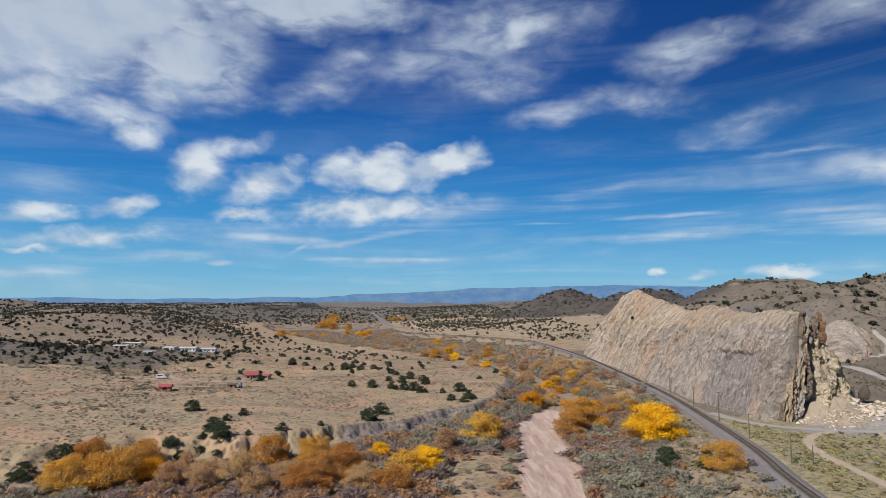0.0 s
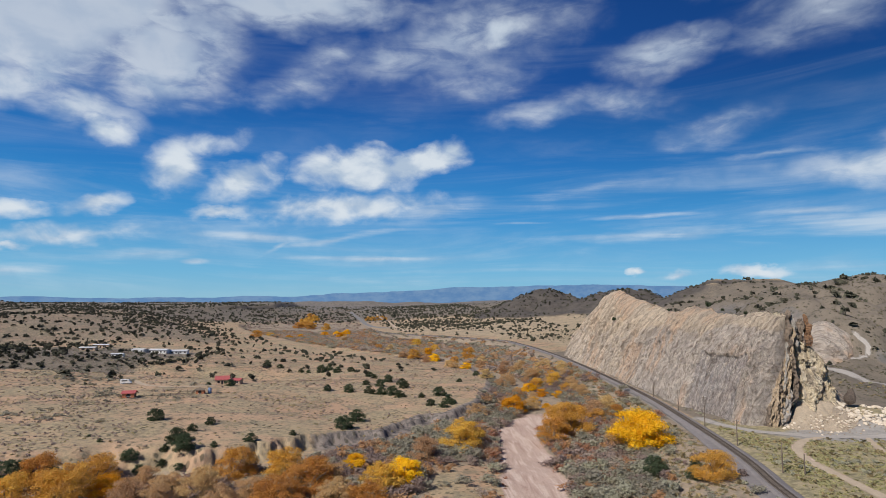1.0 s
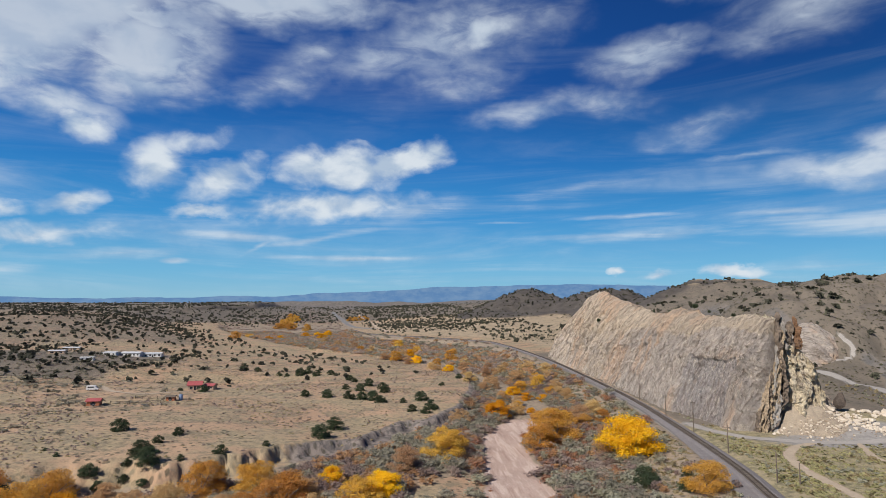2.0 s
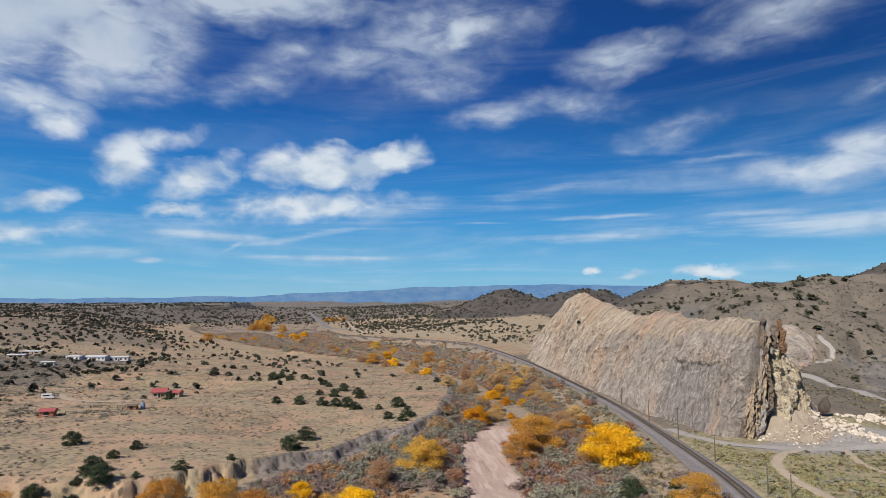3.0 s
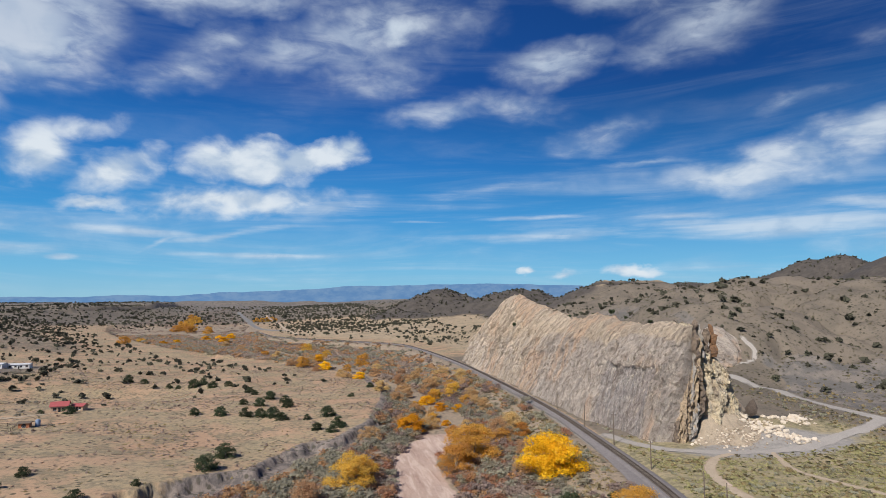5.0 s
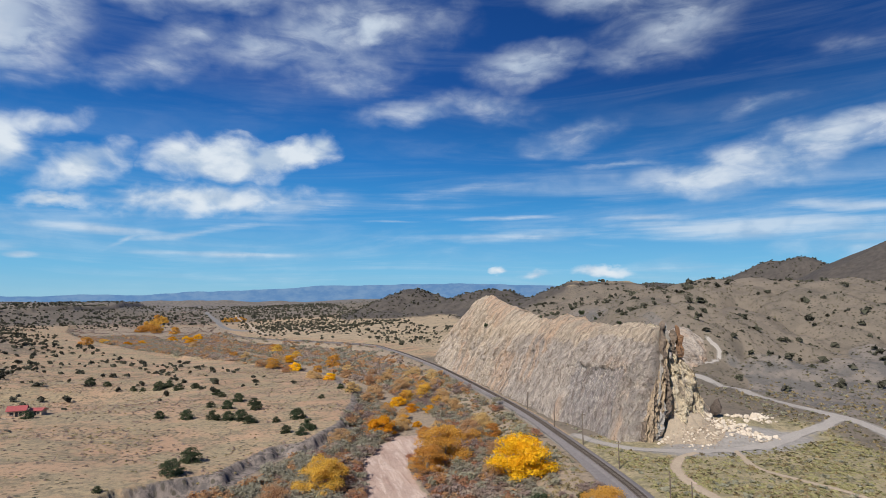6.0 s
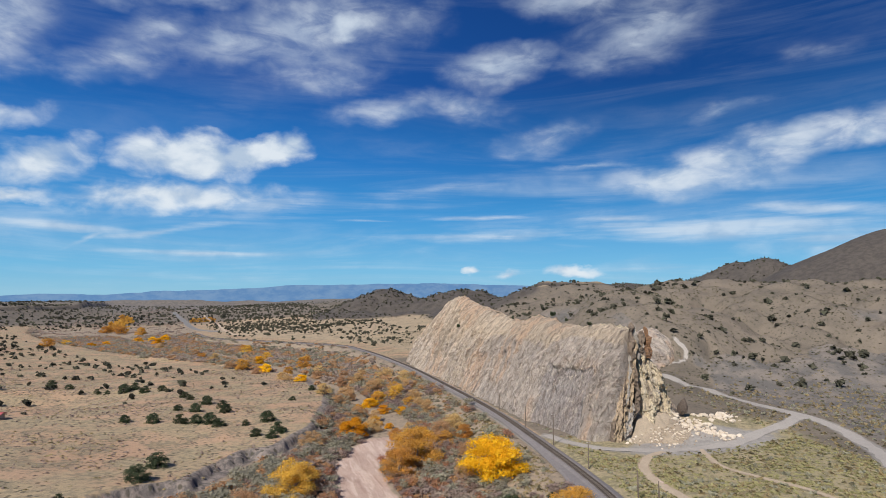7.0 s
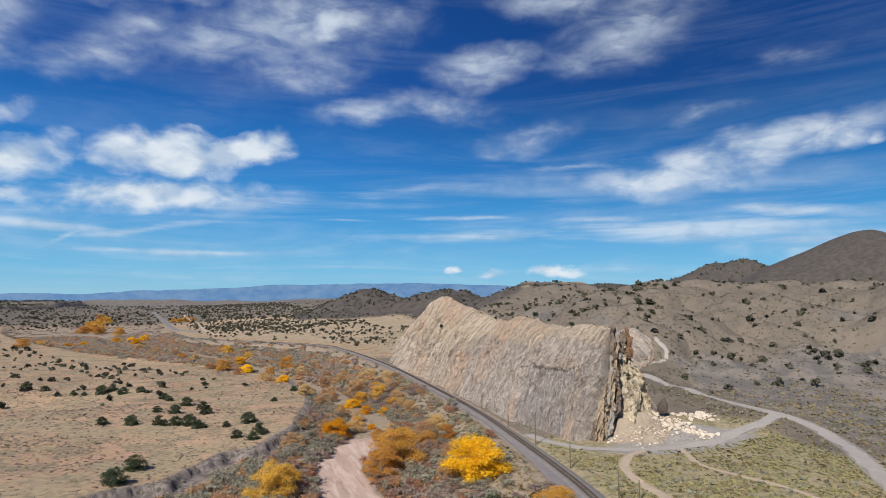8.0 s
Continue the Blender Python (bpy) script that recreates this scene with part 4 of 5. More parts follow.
    fins = [([(133.5, 229, -2, 0.7), (139.8, 228.5, 5, 0.8), (142.6, 229.5, 13, 0.9), (143.4, 230, 21, 1.0), (142.2, 230.5, 28, 0.8), (142.6, 231, 35, 1.2), (143.6, 231.5, 41, 1.3), (144.4, 232, 43.6, 0.7)], 5.5, dark),
            ([(145.3, 231.5, 30, 0.7), (145.8, 232, 37, 0.8), (145.9, 232.5, 42, 0.6)], 4.0, grey),
            ([(149.3, 233, 30, 1.0), (149.2, 233, 36, 1.3), (149.6, 233.4, 41.0, 1.0)], 3.4, dark),
            ([(152.2, 233, 30, 1.1), (152.1, 233, 37, 1.4), (151.8, 233.4, 41.6, 1.1)], 3.6, rust),
            ([(147.6, 233.5, 29, 0.8), (147.5, 233.5, 34, 0.5)], 3.0, tan),
            ([(137.2, 227.2, -1, 1.7), (139.4, 227.8, 8, 1.5), (141.0, 228.8, 16, 0.8)], 3.4, grey)]
    for k in range(9):
        f, rise_to = 130.6 + 0.85 * k, 13 + 3.0 * k
        top = f + 2.2 + 0.14 * rise_to
        fins.append(([(f, 227.8 + 0.1 * k, -2, 0.5), ((f + top) / 2 - 0.4, 228.6 + 0.1 * k, rise_to * 0.5, 0.6), (top, 230.2, rise_to, 0.4)], 4.2, (dark if k in (0, 4) else grey if k == 6 else tan)))
    for n, (stations, deep, (stone_mat, words)) in enumerate(fins):
        rows, around = 56, 30
        st = np.array(stations)
        low, top = st[0, 2], st[-1, 2]
        t = np.linspace(0, 1, rows)[:, None]
        a = np.linspace(0, 2 * math.pi, around, endpoint=False)[None]
        c, s = np.sign(np.cos(a)) * np.abs(np.cos(a)) ** 0.4, np.sign(np.sin(a)) * np.abs(np.sin(a)) ** 0.4
        h = low + (top - low) * t
        cx, cy, th = (np.interp(h[:, 0], st[:, 2], st[:, k])[:, None] for k in (0, 1, 3))
        zz = h + 0 * a
        chop = np.round(5 * fbm(zz + 7 * n, s * 2 + 9 * n, 2.6, 55 + n, 3)) / 5
        taper = 1 - 0.55 * t ** 4
        xx = cx + c * th * taper * (0.85 + 0.9 * fbm(zz, s * 4 + 3 * n, 2.2, 30 + n)) + 0.7 * chop + 0.5 * fbm(zz, zz * 0, 6, 50 + n)
        yy = cy + 1.2 + s * deep / 2 * taper * (0.9 + 1.3 * fbm(zz * 0.7, c * 3 + n * 9, 2.0, 60 + n)) - 0.8 * np.abs(chop)
        zz = zz + 2.2 * t * fbm(xx, yy, 1.3, 70 + n)
        cap = np.array([[xx[-1].mean(), yy[-1].mean(), zz[-1].mean() + 0.4]])
        body, faces = np.stack([xx, yy, zz], -1).reshape(-1, 3), grid_faces(rows, around, True)
        last = (rows - 1) * around
        lid = np.array([(last + k, last + (k + 1) % around, rows * around) for k in range(around)])
        child("rock_fin", mesh_of("rock_fin", np.concatenate([body, cap]), np.concatenate([faces[:, [0, 1, 2]], faces[:, [0, 2, 3]], lid]), stone_mat, False), ridge, words)

    # cream cliff under the towers, blocky and jointed
    rows, cols = 130, 150
    zz, w = np.linspace(2, 35, rows)[:, None] + np.zeros((1, cols)), np.linspace(-1, 1, cols)[None]
    right = np.interp(zz, [2, 11, 22, 29, 35], [166, 163.5, 161, 156.5, 150])
    left = np.interp(zz, [2, 12, 35], [141.5, 143.5, 145])
    x = (left + right) / 2 + (right - left) / 2 * np.sign(w) * np.abs(w) ** 0.75
    y = np.interp(zz, [2, 18, 35], [227.5, 229.5, 233]) + 9 * np.abs(w) ** 2.6
    joint = np.round(4 * fbm(x * 1.3, zz * 0.55, 4.2, 17, 3)) / 4 * 3.2 + np.round(4 * fbm(x + 30, zz * 0.8, 2.0, 21, 3, 0.6)) / 4 * 1.8 + 1.6 * fbm(x, zz * 0.4, 7, 22)
    y, x = y - joint, x + 0.9 * fbm(x, zz, 3.0, 25)
    zero = 0 * x
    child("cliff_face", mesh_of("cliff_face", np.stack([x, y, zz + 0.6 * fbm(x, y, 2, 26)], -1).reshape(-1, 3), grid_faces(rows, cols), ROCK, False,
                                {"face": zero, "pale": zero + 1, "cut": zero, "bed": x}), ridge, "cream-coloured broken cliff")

    # loose slope below the cliff
    a, t = np.linspace(0, 2 * math.pi, 200, endpoint=False)[None], np.linspace(0.15, 1.15, 80)[:, None]
    x, y = TALUS[0] + 30 * t * np.cos(a), TALUS[1] + 30 * t * np.sin(a)
    z = talus_z(x, y) + 0.35 * fbm(x, y, 1.2, 90)
    tagged(new("talus_slope", mesh_of("talus_slope", np.stack([x, y, z], -1).reshape(-1, 3), grid_faces(80, 200, True), TALUS_SOIL, False)), "sandy tan talus slope below the broken cliff", "scree", kind="structure")

    # rock spur behind the towers
    a, t = np.linspace(0, 2 * math.pi, 90, endpoint=False)[None], np.linspace(0, 1, 40)[:, None]
    r = 15 * (1 - t ** 2.4) + 0.05
    x, y = 231 + r * np.cos(a) + 4 * (1 - t) * np.cos(a), 336 + 1.2 * r * np.sin(a)
    z = 0 + 36.5 * (1 - (1 - t) ** 1.35) + 2.0 * fbm(x, y, 6, 83)
    push = 4.0 * fbm(x + y, z * 0.5, 5, 85, 5, 0.68) * np.sin(np.pi * np.clip(t, 0.02, 0.98))
    x, y = x + push * np.cos(a), y + push * np.sin(a)
    tagged(new("rock_outcrop", mesh_of("rock_outcrop", np.stack([x, y, z], -1).reshape(-1, 3), grid_faces(40, 90, True), ROCK, False, {"face": 0.9 + 0 * x, "pale": 0 * x, "cut": 0.3 + 0 * x, "bed": x + y})), "grey-tan rock spur on the hillside", "rock")


build_ridge()


def stone(seed, jag=0.5):
    rng = np.random.default_rng(seed)
    bm = bmesh.new()
    bmesh.ops.create_icosphere(bm, subdivisions=2, radius=0.5)
    v = np.array([w.co for w in bm.verts])
    f = np.array([[w.index for w in q.verts] for q in bm.faces])
    bm.free()
    for _ in range(9):
        d = rng.normal(size=3)
        d /= np.linalg.norm(d)
        cut = 0.24 + 0.2 * rng.random()
        over = np.maximum(v @ d - cut, 0)
        v = v - over[:, None] * d * 0.9
    v = v * (1 + 0.12 * jag * rng.normal(size=(len(v), 1)))
    v[:, 2] *= 0.8
    return v + np.array([0, 0, 0.28]), f


SHAPES = [stone(k) for k in range(6)]
STONES = [mesh_of("boulder", v, f, RUBBLE) for v, f in SHAPES]
DARK_STONE = mesh_of("dark_boulder", *stone(11, 0.8), tinted("dark_boulder_stone", (0.06, 0.047, 0.04), (0.13, 0.10, 0.08), 0.5, 0.9, 5, 0.9, 0.5))


def build_stones():
    rng, small = np.random.default_rng(5), []
    beds = [(162, 227, 4, 4, 70, 2.2), (167, 221, 5, 4, 90, 2.4), (171, 216, 5, 3, 60, 2.2), (180, 232, 8, 4, 60, 2.2), (190, 236, 5, 3, 36, 3.2), (150, 219, 8, 4, 200, 0.9), (147, 222, 4, 3, 120, 1.0), (156, 222, 6, 5, 160, 0.9), (136, 224, 6, 2, 30, 1.2)]
    for cx, cy, rx, ry, count, big in beds:
        for _ in range(count):
            x, y = cx + rx * rng.normal() * 0.6, cy + ry * rng.normal() * 0.6
            s = big * (0.25 + 0.9 * rng.random() ** 2.5)
            pick = int(rng.integers(6))
            m = Matrix.Translation((x, y, max(height(x, y), float(talus_z(x, y))) - 0.12 * s)) @ Euler((0.3 * rng.normal(), 0.3 * rng.normal(), 6 * rng.random())).to_matrix().to_4x4() @ Matrix.Diagonal((s * 1.2, s, s * 0.9, 1))
            if s < 0.75:
                v, f = SHAPES[pick]
                small.append((v @ np.array(m.to_3x3()).T + np.array(m.translation), f))
                continue
            ob = new("boulder", STONES[pick])
            ob.matrix_basis = m
            tagged(ob, "pale broken boulder on the rubble slope", "boulder", "rubble below the ridge")
    tagged(new("loose_rubble", mesh_of("loose_rubble", *joined(small), LOOSE)), "small pale stones strewn over the talus", "rubble", kind="stuff")
    ob = new("dark_boulder", DARK_STONE)
    ob.matrix_basis = Matrix.Translation((165.5, 230.8, 8.6)) @ Matrix.Diagonal((4.4, 4.6, 8.6, 1))
    tagged(ob, "large dark brown boulder perched on pale rubble", "boulder")


build_stones()


# ---- plants ----
def make_tree(name, label, seed, mat, width=10.0, tall=8.0, clumps=16, count=2600, size=0.5, group="", low=0.18, limbs=6):
    """A broad tree: leaning trunk, limbs out to each leaf mass, crown of many leaf clumps."""
    rng = np.random.default_rng(seed)
    tree = tagged(new(name), label, "tree", group)
    middles, reach = [], []
    lean = rng.normal(size=2) * 0.06 * width
    for k in range(clumps):
        a, q, t = rng.random() * 6.283, rng.random() ** 0.45, rng.random() ** 1.35
        r = width * 0.40 * q * math.sqrt(max(0.0, 1 - (max(0.0, t - 0.22) / 0.80) ** 2))
        h = tall * (low + (0.88 - low) * t)
        middles.append((r * math.cos(a) + lean[0] * t, r * math.sin(a) + lean[1] * t, h)), reach.append(width * (0.085 + 0.06 * rng.random()))
    wood = [tube([(0, 0, -0.4), (0.1, 0, tall * 0.12), (0.25 * rng.normal(), 0.25 * rng.normal(), tall * 0.28)], [width * 0.032, width * 0.026, width * 0.02], 7)]
    child("trunk", mesh_of("trunk", *joined(wood), BARK, True), tree)
    for (mx, my, mz) in middles[: min(limbs, clumps)]:
        child("limb", mesh_of("limb", *tube([(0, 0, tall * 0.12), (mx * 0.4, my * 0.4, mz * 0.55), (mx, my, mz)], [width * 0.016, width * 0.011, width * 0.003], 5), BARK, True), tree)
    child("crown", mesh_of("crown", *leaves(rng, middles, reach, count, size), mat), tree)
    return tree


def set_down(templates, spots, rng, sink=0.1, base_width=10.0, flat=(0.85, 1.15), grow=1.0):
    """Copies of the templates at (x, y, width), the templates themselves at the first ones."""
    left = list(templates)
    jobs = []
    for k, (x, y, w) in enumerate(spots):
        s = w / base_width * grow
        m = Matrix.Translation((x, y, height(x, y) - sink)) @ Matrix.Rotation(rng.random() * 6.283, 4, "Z") @ Matrix.Diagonal((s, s, s * rng.uniform(*flat), 1))
        jobs.append((k % len(left), m))
    for k, m in jobs[len(left):]:
        copy_thing(left[k], m)
    for k, m in jobs[: len(left)]:
        left[k].matrix_basis = m
    for t in left[len(jobs):]:
        for o in (*t.children_recursive, t):
            bpy.data.objects.remove(o)


def bush(seed, count=60, size=0.22, flat=0.8, clumps=7, tall=0.62, lump=0.13, shell=0.35):
    """Leaf clumps of a rounded bush one metre wide."""
    rng = np.random.default_rng(seed)
    mid = []
    for _ in range(clumps):
        a, q, t = rng.random() * 6.283, math.sqrt(rng.random()), rng.random()
        mid.append((0.34 * q * math.cos(a), 0.34 * q * math.sin(a), tall * (0.18 + 0.6 * t * (1 - 0.4 * q))))
    return leaves(rng, mid, [lump + 0.09 * rng.random() for _ in mid], count, size, flat, shell)


rng = np.random.default_rng(21)
yellow_trees = [make_tree("cottonwood", "bright yellow cottonwood tree in full autumn leaf", 30 + k, YELLOW, 10, 6.0, 64, 15000, 0.105, "autumn cottonwoods", 0.10) for k in range(2)]
gold_trees = [make_tree("cottonwood", "orange-gold cottonwood tree in autumn leaf by the wash", 40 + k, GOLD, 10, 7.4, 60, 15000, 0.095, "autumn cottonwoods", 0.10) for k in range(3)]
rust_trees = [make_tree("cottonwood", "rust-brown half-bare cottonwood tree by the wash", 50 + k, RUST, 10, 7.2, 56, 13000, 0.095, "autumn cottonwoods", 0.10) for k in range(3)]
YELLOW_SPOTS = [(73.5, 210, 20.5), (44, 291, 13.5), (6, 628, 15), (-204, 909, 16), (-82, 166, 10), (-20, 190, 8), (34, 466, 12), (11, 553, 15), (-132, 953, 24), (-5, 178, 11), (-190, 930, 15), (65, 363, 9), (75, 392, 6), (-130, 1015, 22), (-165, 1010, 20), (-150, 1030, 18), (76, 335, 6.5), (63, 305, 4.4), (68, 341, 7.4), (80, 302, 3.5), (58, 352, 5)]
GOLD_SPOTS = [(58, 238, 16), (49, 227, 12.5), (79, 167, 11), (73, 378, 9), (43, 552, 19), (-10, 770, 17), (14, 216, 14), (-10, 170, 11), (-30, 170, 14), (-40, 182, 11), (-54, 182, 12), (-90, 176, 13),
              (-90, 160, 14), (-99, 155, 12), (-36, 157, 12), (-14, 157, 10), (-100, 168, 11), (-239, 860, 22), (-236, 925, 20), (-8, 585, 17), (14, 655, 14), (68, 266, 8.5), (83, 376, 9.5)]
GOLD_SPOTS += [(-275, 1310, 30), (-240, 1264, 28), (-192, 1179, 24), (-7, 739, 17), (11, 753, 11), (84, 261, 6.5), (74, 258, 8.5), (20, 226, 9), (58, 312, 6), (84, 350, 7), (55, 345, 6), (70, 372, 8), (88, 400, 8), (-50, 690, 14), (28, 520, 11), (60, 280, 6)]
RUST_SPOTS = [(75, 263, 11), (84, 273, 11), (-2, 612, 15), (52, 520, 14), (1, 200, 11), (-22, 159, 10), (-44, 162, 11), (-57, 165, 11), (-67, 170, 10), (-76, 178, 9), (-72, 157, 11), (-49, 154, 10), (84, 385, 11), (74, 405, 12), (-89, 167, 9), (-65, 156, 10), (-25, 178, 9), (34, 590, 13), (66, 212, 8), (85, 318, 9), (26, 480, 10)]
RUST_SPOTS += [(68, 485, 12), (42, 390, 9), (58, 409, 10), (48, 499, 14), (22, 488, 11), (25, 274, 9), (77, 238, 7), (81, 483, 13), (92, 450, 12), (98, 418, 10), (48, 365, 9), (-19, 605, 15), (56, 385, 9), (70, 440, 11), (4, 540, 12), (-35, 660, 14), (-60, 720, 15), (54, 300, 8), (60, 322, 7), (86, 338, 8), (90, 360, 8), (52, 330, 8), (70, 296, 6), (95, 395, 9), (82, 420, 9), (60, 445, 10), (-85, 775, 15), (-110, 830, 16)]
YELLOW_SPOTS, GOLD_SPOTS, RUST_SPOTS = ([(x, y, w * (0.72 if y > 450 else 1.0)) for x, y, w in spots] for spots in (YELLOW_SPOTS, GOLD_SPOTS, RUST_SPOTS))
set_down(yellow_trees, YELLOW_SPOTS, rng, grow=1.2, flat=(0.78, 0.95))
set_down(gold_trees, GOLD_SPOTS, rng, grow=1.25, flat=(0.75, 1.0))
set_down(rust_trees, RUST_SPOTS, rng, grow=1.25, flat=(0.7, 0.95))
FAR_GROVE = [(-275 - 6 * k + 30 * rng.random(), 1290 + 38 * k + 30 * rng.random(), 22 + 10 * rng.random()) for k in range(16)] + [(-160 + 15 * k, 1700 + 30 * rng.random(), 26) for k in range(4)]
set_down([make_tree("cottonwood", "far golden cottonwood grove along the river", 60 + k, GOLD, 10, 5.0, 12, 700, 0.42, "far cottonwoods", 0.1, 3) for k in range(2)], FAR_GROVE, rng)

JUNIPER_SPOTS = [(-107, 168, 11), (-112, 158, 8), (-101, 174, 6), (-95, 223, 6.8), (-77, 198, 8.5), (-72, 191, 8.2), (-77, 210, 4), (-75, 221, 4.6), (-78, 192, 3.3), (-86, 187, 5.8), (-82, 184, 4.5), (-77, 188, 4.1), (-71, 186, 3.3), (-55, 201, 5.4),
                 (-98, 193, 2.2), (-104, 198, 1.8), (-44, 213, 3.1), (-64, 194, 2.9), (-99.5, 317, 6.0), (-111, 318, 3.5)]
MESA_SHRUBS = [(-123, 478, 8.4), (-112, 476, 6.6), (-92, 459, 5.4), (-86, 456, 4.6), (-76, 455, 9), (-71, 460, 7.5), (-62, 443, 8), (-52, 441, 7), (-35, 400, 7), (-31, 393, 5.3), (-21, 371, 7.5), (-12, 354, 7), (-32, 348, 5.6), (-24, 344, 6.7), (-10, 339, 7.2),
               (-50, 320, 5.7), (-38, 316, 6.8), (-27, 314, 7.2), (-21, 314, 7.2), (-15, 313, 8), (-11, 305, 7), (0, 304, 4.3), (9, 309, 8.2), (13, 286, 7.5)]
MESA_SHRUBS += [(10, 278, 5.8), (4, 283, 5.4), (23, 370, 4.6), (-26, 247, 8.5), (-29, 230, 8.5), (37, 410, 5.9), (40, 391, 4.9), (67, 178, 9), (75, 170, 6), (80, 180, 4)]
junipers = [make_tree("juniper", "dark green rounded juniper on dry ground", 70 + k, GREEN, 10, 6.8, 64, 6200, 0.17, "junipers on the tableland", -0.02, 3) for k in range(3)]
RIDGE_BUSHES = [(134.5, 411, 35, 3.4), (146.5, 300, 45.5, 3.6), (145.5, 318, 44, 2.6), (147, 352, 42, 3.0), (147, 360, 42.5, 2.4), (148, 372, 44, 2.4), (146, 286, 43.6, 2.0), (144, 262, 42.5, 2.2)]
set_down(junipers, JUNIPER_SPOTS + MESA_SHRUBS, rng, 0.2, 10.0, (0.75, 1.0), 0.98)


def build_ridge_bushes():
    shape = mesh_of("ridge_bush", *bush(371, 260, 0.13, 0.85, 9, 0.8), GREEN)
    for k, (x, y, z, w) in enumerate(RIDGE_BUSHES):
        ob = new("ridge_bush", shape)
        ob.matrix_basis = Matrix.Translation((x, y, z - 0.8)) @ Matrix.Rotation(k, 4, "Z") @ Matrix.Diagonal((w, w, w, 1))
        tagged(ob, "dark green bush rooted on the rock ridge", "shrub", "bushes on the ridge")


build_ridge_bushes()


def spread(count, x0, x1, y0, y1, chance, seed):
    """Spots on the land, kept by a chance for each place."""
    r = np.random.default_rng(seed)
    x, y = r.uniform(x0, x1, count), r.uniform(y0, y1, count)
    keep = r.random(count) < chance(x, y)
    x, y = x[keep], y[keep]
    return np.stack([x, y, land(x, y)], -1), r


def frame_of(x, y):
    db, sb = to_line(x, y, BANK)
    dt, st = to_line(x, y, TRACK)
    dr, _ = to_line(x, y, RIVER)
    return db * sb, -dt * st, dr


def off_roads(x, y):
    keep = np.ones(np.shape(x))
    for _, line, width, _ in ROADS:
        keep = keep * (to_line(x, y, line)[0] > width * 0.6)
    inside = (x > 120) & (x < 196) & (y > 208) & (y < 585)
    return keep * ~inside


def stuff(name, label, category, templates, mat, spots, r, small, big, ratio=(0.7, 1.1), single=None):
    """Many plants as one object; those in the stretch x0, x1, y0, y1 that are large enough stand singly."""
    n = len(spots)
    w = small + (big - small) * r.random(n) ** 1.6
    sizes = np.stack([w, w * r.uniform(*ratio, n)], -1)
    spots = spots - np.array([0, 0, 0.08])
    if single:
        kind, text, x0, x1, y0, y1, least = single
        alone = (spots[:, 0] > x0) & (spots[:, 0] < x1) & (spots[:, 1] > y0) & (spots[:, 1] < y1) & (w > least)
        shapes = [mesh_of(kind, v, f, mat) for v, f in templates]
        for k, (p, s) in enumerate(zip(spots[alone], sizes[alone])):
            ob = new(kind, shapes[k % len(shapes)])
            ob.matrix_basis = Matrix.Translation(p) @ Matrix.Rotation(2.4 * k, 4, "Z") @ Matrix.Diagonal((s[0], s[0], s[1], 1))
            tagged(ob, text, "shrub", "shrubs of the river bottom")
        spots, sizes, n = spots[~alone], sizes[~alone], int((~alone).sum())
    v, f = scattered(templates, spots, sizes, r.random(n) * 6.283, r)
    tagged(new(name, mesh_of(name, v, f, mat)), label, category, kind="stuff")


def far_juniper_chance(x, y):
    mesa, east, dr = frame_of(x, y)
    clump = step(-0.12, 0.2, fbm(x, y, 70, 201))
    west = step(780, 880, y - 0.55 * x) * step(20, 90, mesa) * (0.28 + 0.42 * clump)
    near = (0.05 + 0.28 * clump * (y > 390)) * step(25, 60, mesa) * (y > 300)
    knoll = step(80, 30, np.hypot((x + 420) / 2.4, (y - 480) / 1.3)) * 0.9
    alluvial = step(400, 520, y) * step(14, 50, east) * (0.13 + 0.36 * clump)
    hills = (0.13 + 0.22 * clump) * step(200, 260, x + 0.3 * (y - 250)) * step(20, 60, east)
    dark = step(900, 1050, y) * step(30, 80, east) * 0.5
    far = step(1400, 1700, np.hypot(x, y)) * (0.12 + 0.38 * clump)
    p = np.where(mesa > 0, np.maximum(np.maximum(west, near), knoll), np.where(east > 14, np.maximum(np.maximum(alluvial, hills), dark), 0))
    p = np.maximum(p, far)
    return p * off_roads(x, y)


spots, r = spread(44000, -1100, 1000, 260, 1500, far_juniper_chance, 301)
stuff("juniper_scrub", "scattered dark green junipers over the dry hills", "junipers", [bush(300 + k, 16, 0.32, 0.9, 5, 0.75) for k in range(5)], FAR_GREEN, spots, r, 2.2, 6.2)
spots, r = spread(30000, -1900, 2300, 1500, 3300, far_juniper_chance, 302)
stuff("far_juniper_scrub", "far dark specks of juniper on plains", "junipers", [bush(310 + k, 6, 0.5, 0.8, 3, 0.7) for k in range(3)], FAR_GREEN, spots, r, 4, 9)


spots, r = spread(5200, -560, -190, 385, 640, lambda x, y: (0.05 + 0.32 * step(0.0, 0.2, fbm(x, y, 55, 205))) * (1 - 0.93 * step(1.15, 0.85, np.hypot((x + 262) / 75, (y - 540) / 70))), 303)
stuff("draw_junipers", "dark junipers crowding the slopes of the draw", "junipers", [bush(305 + k, 40, 0.2, 0.85, 6, 0.75) for k in range(4)], FAR_GREEN, spots, r, 1.5, 6.0)


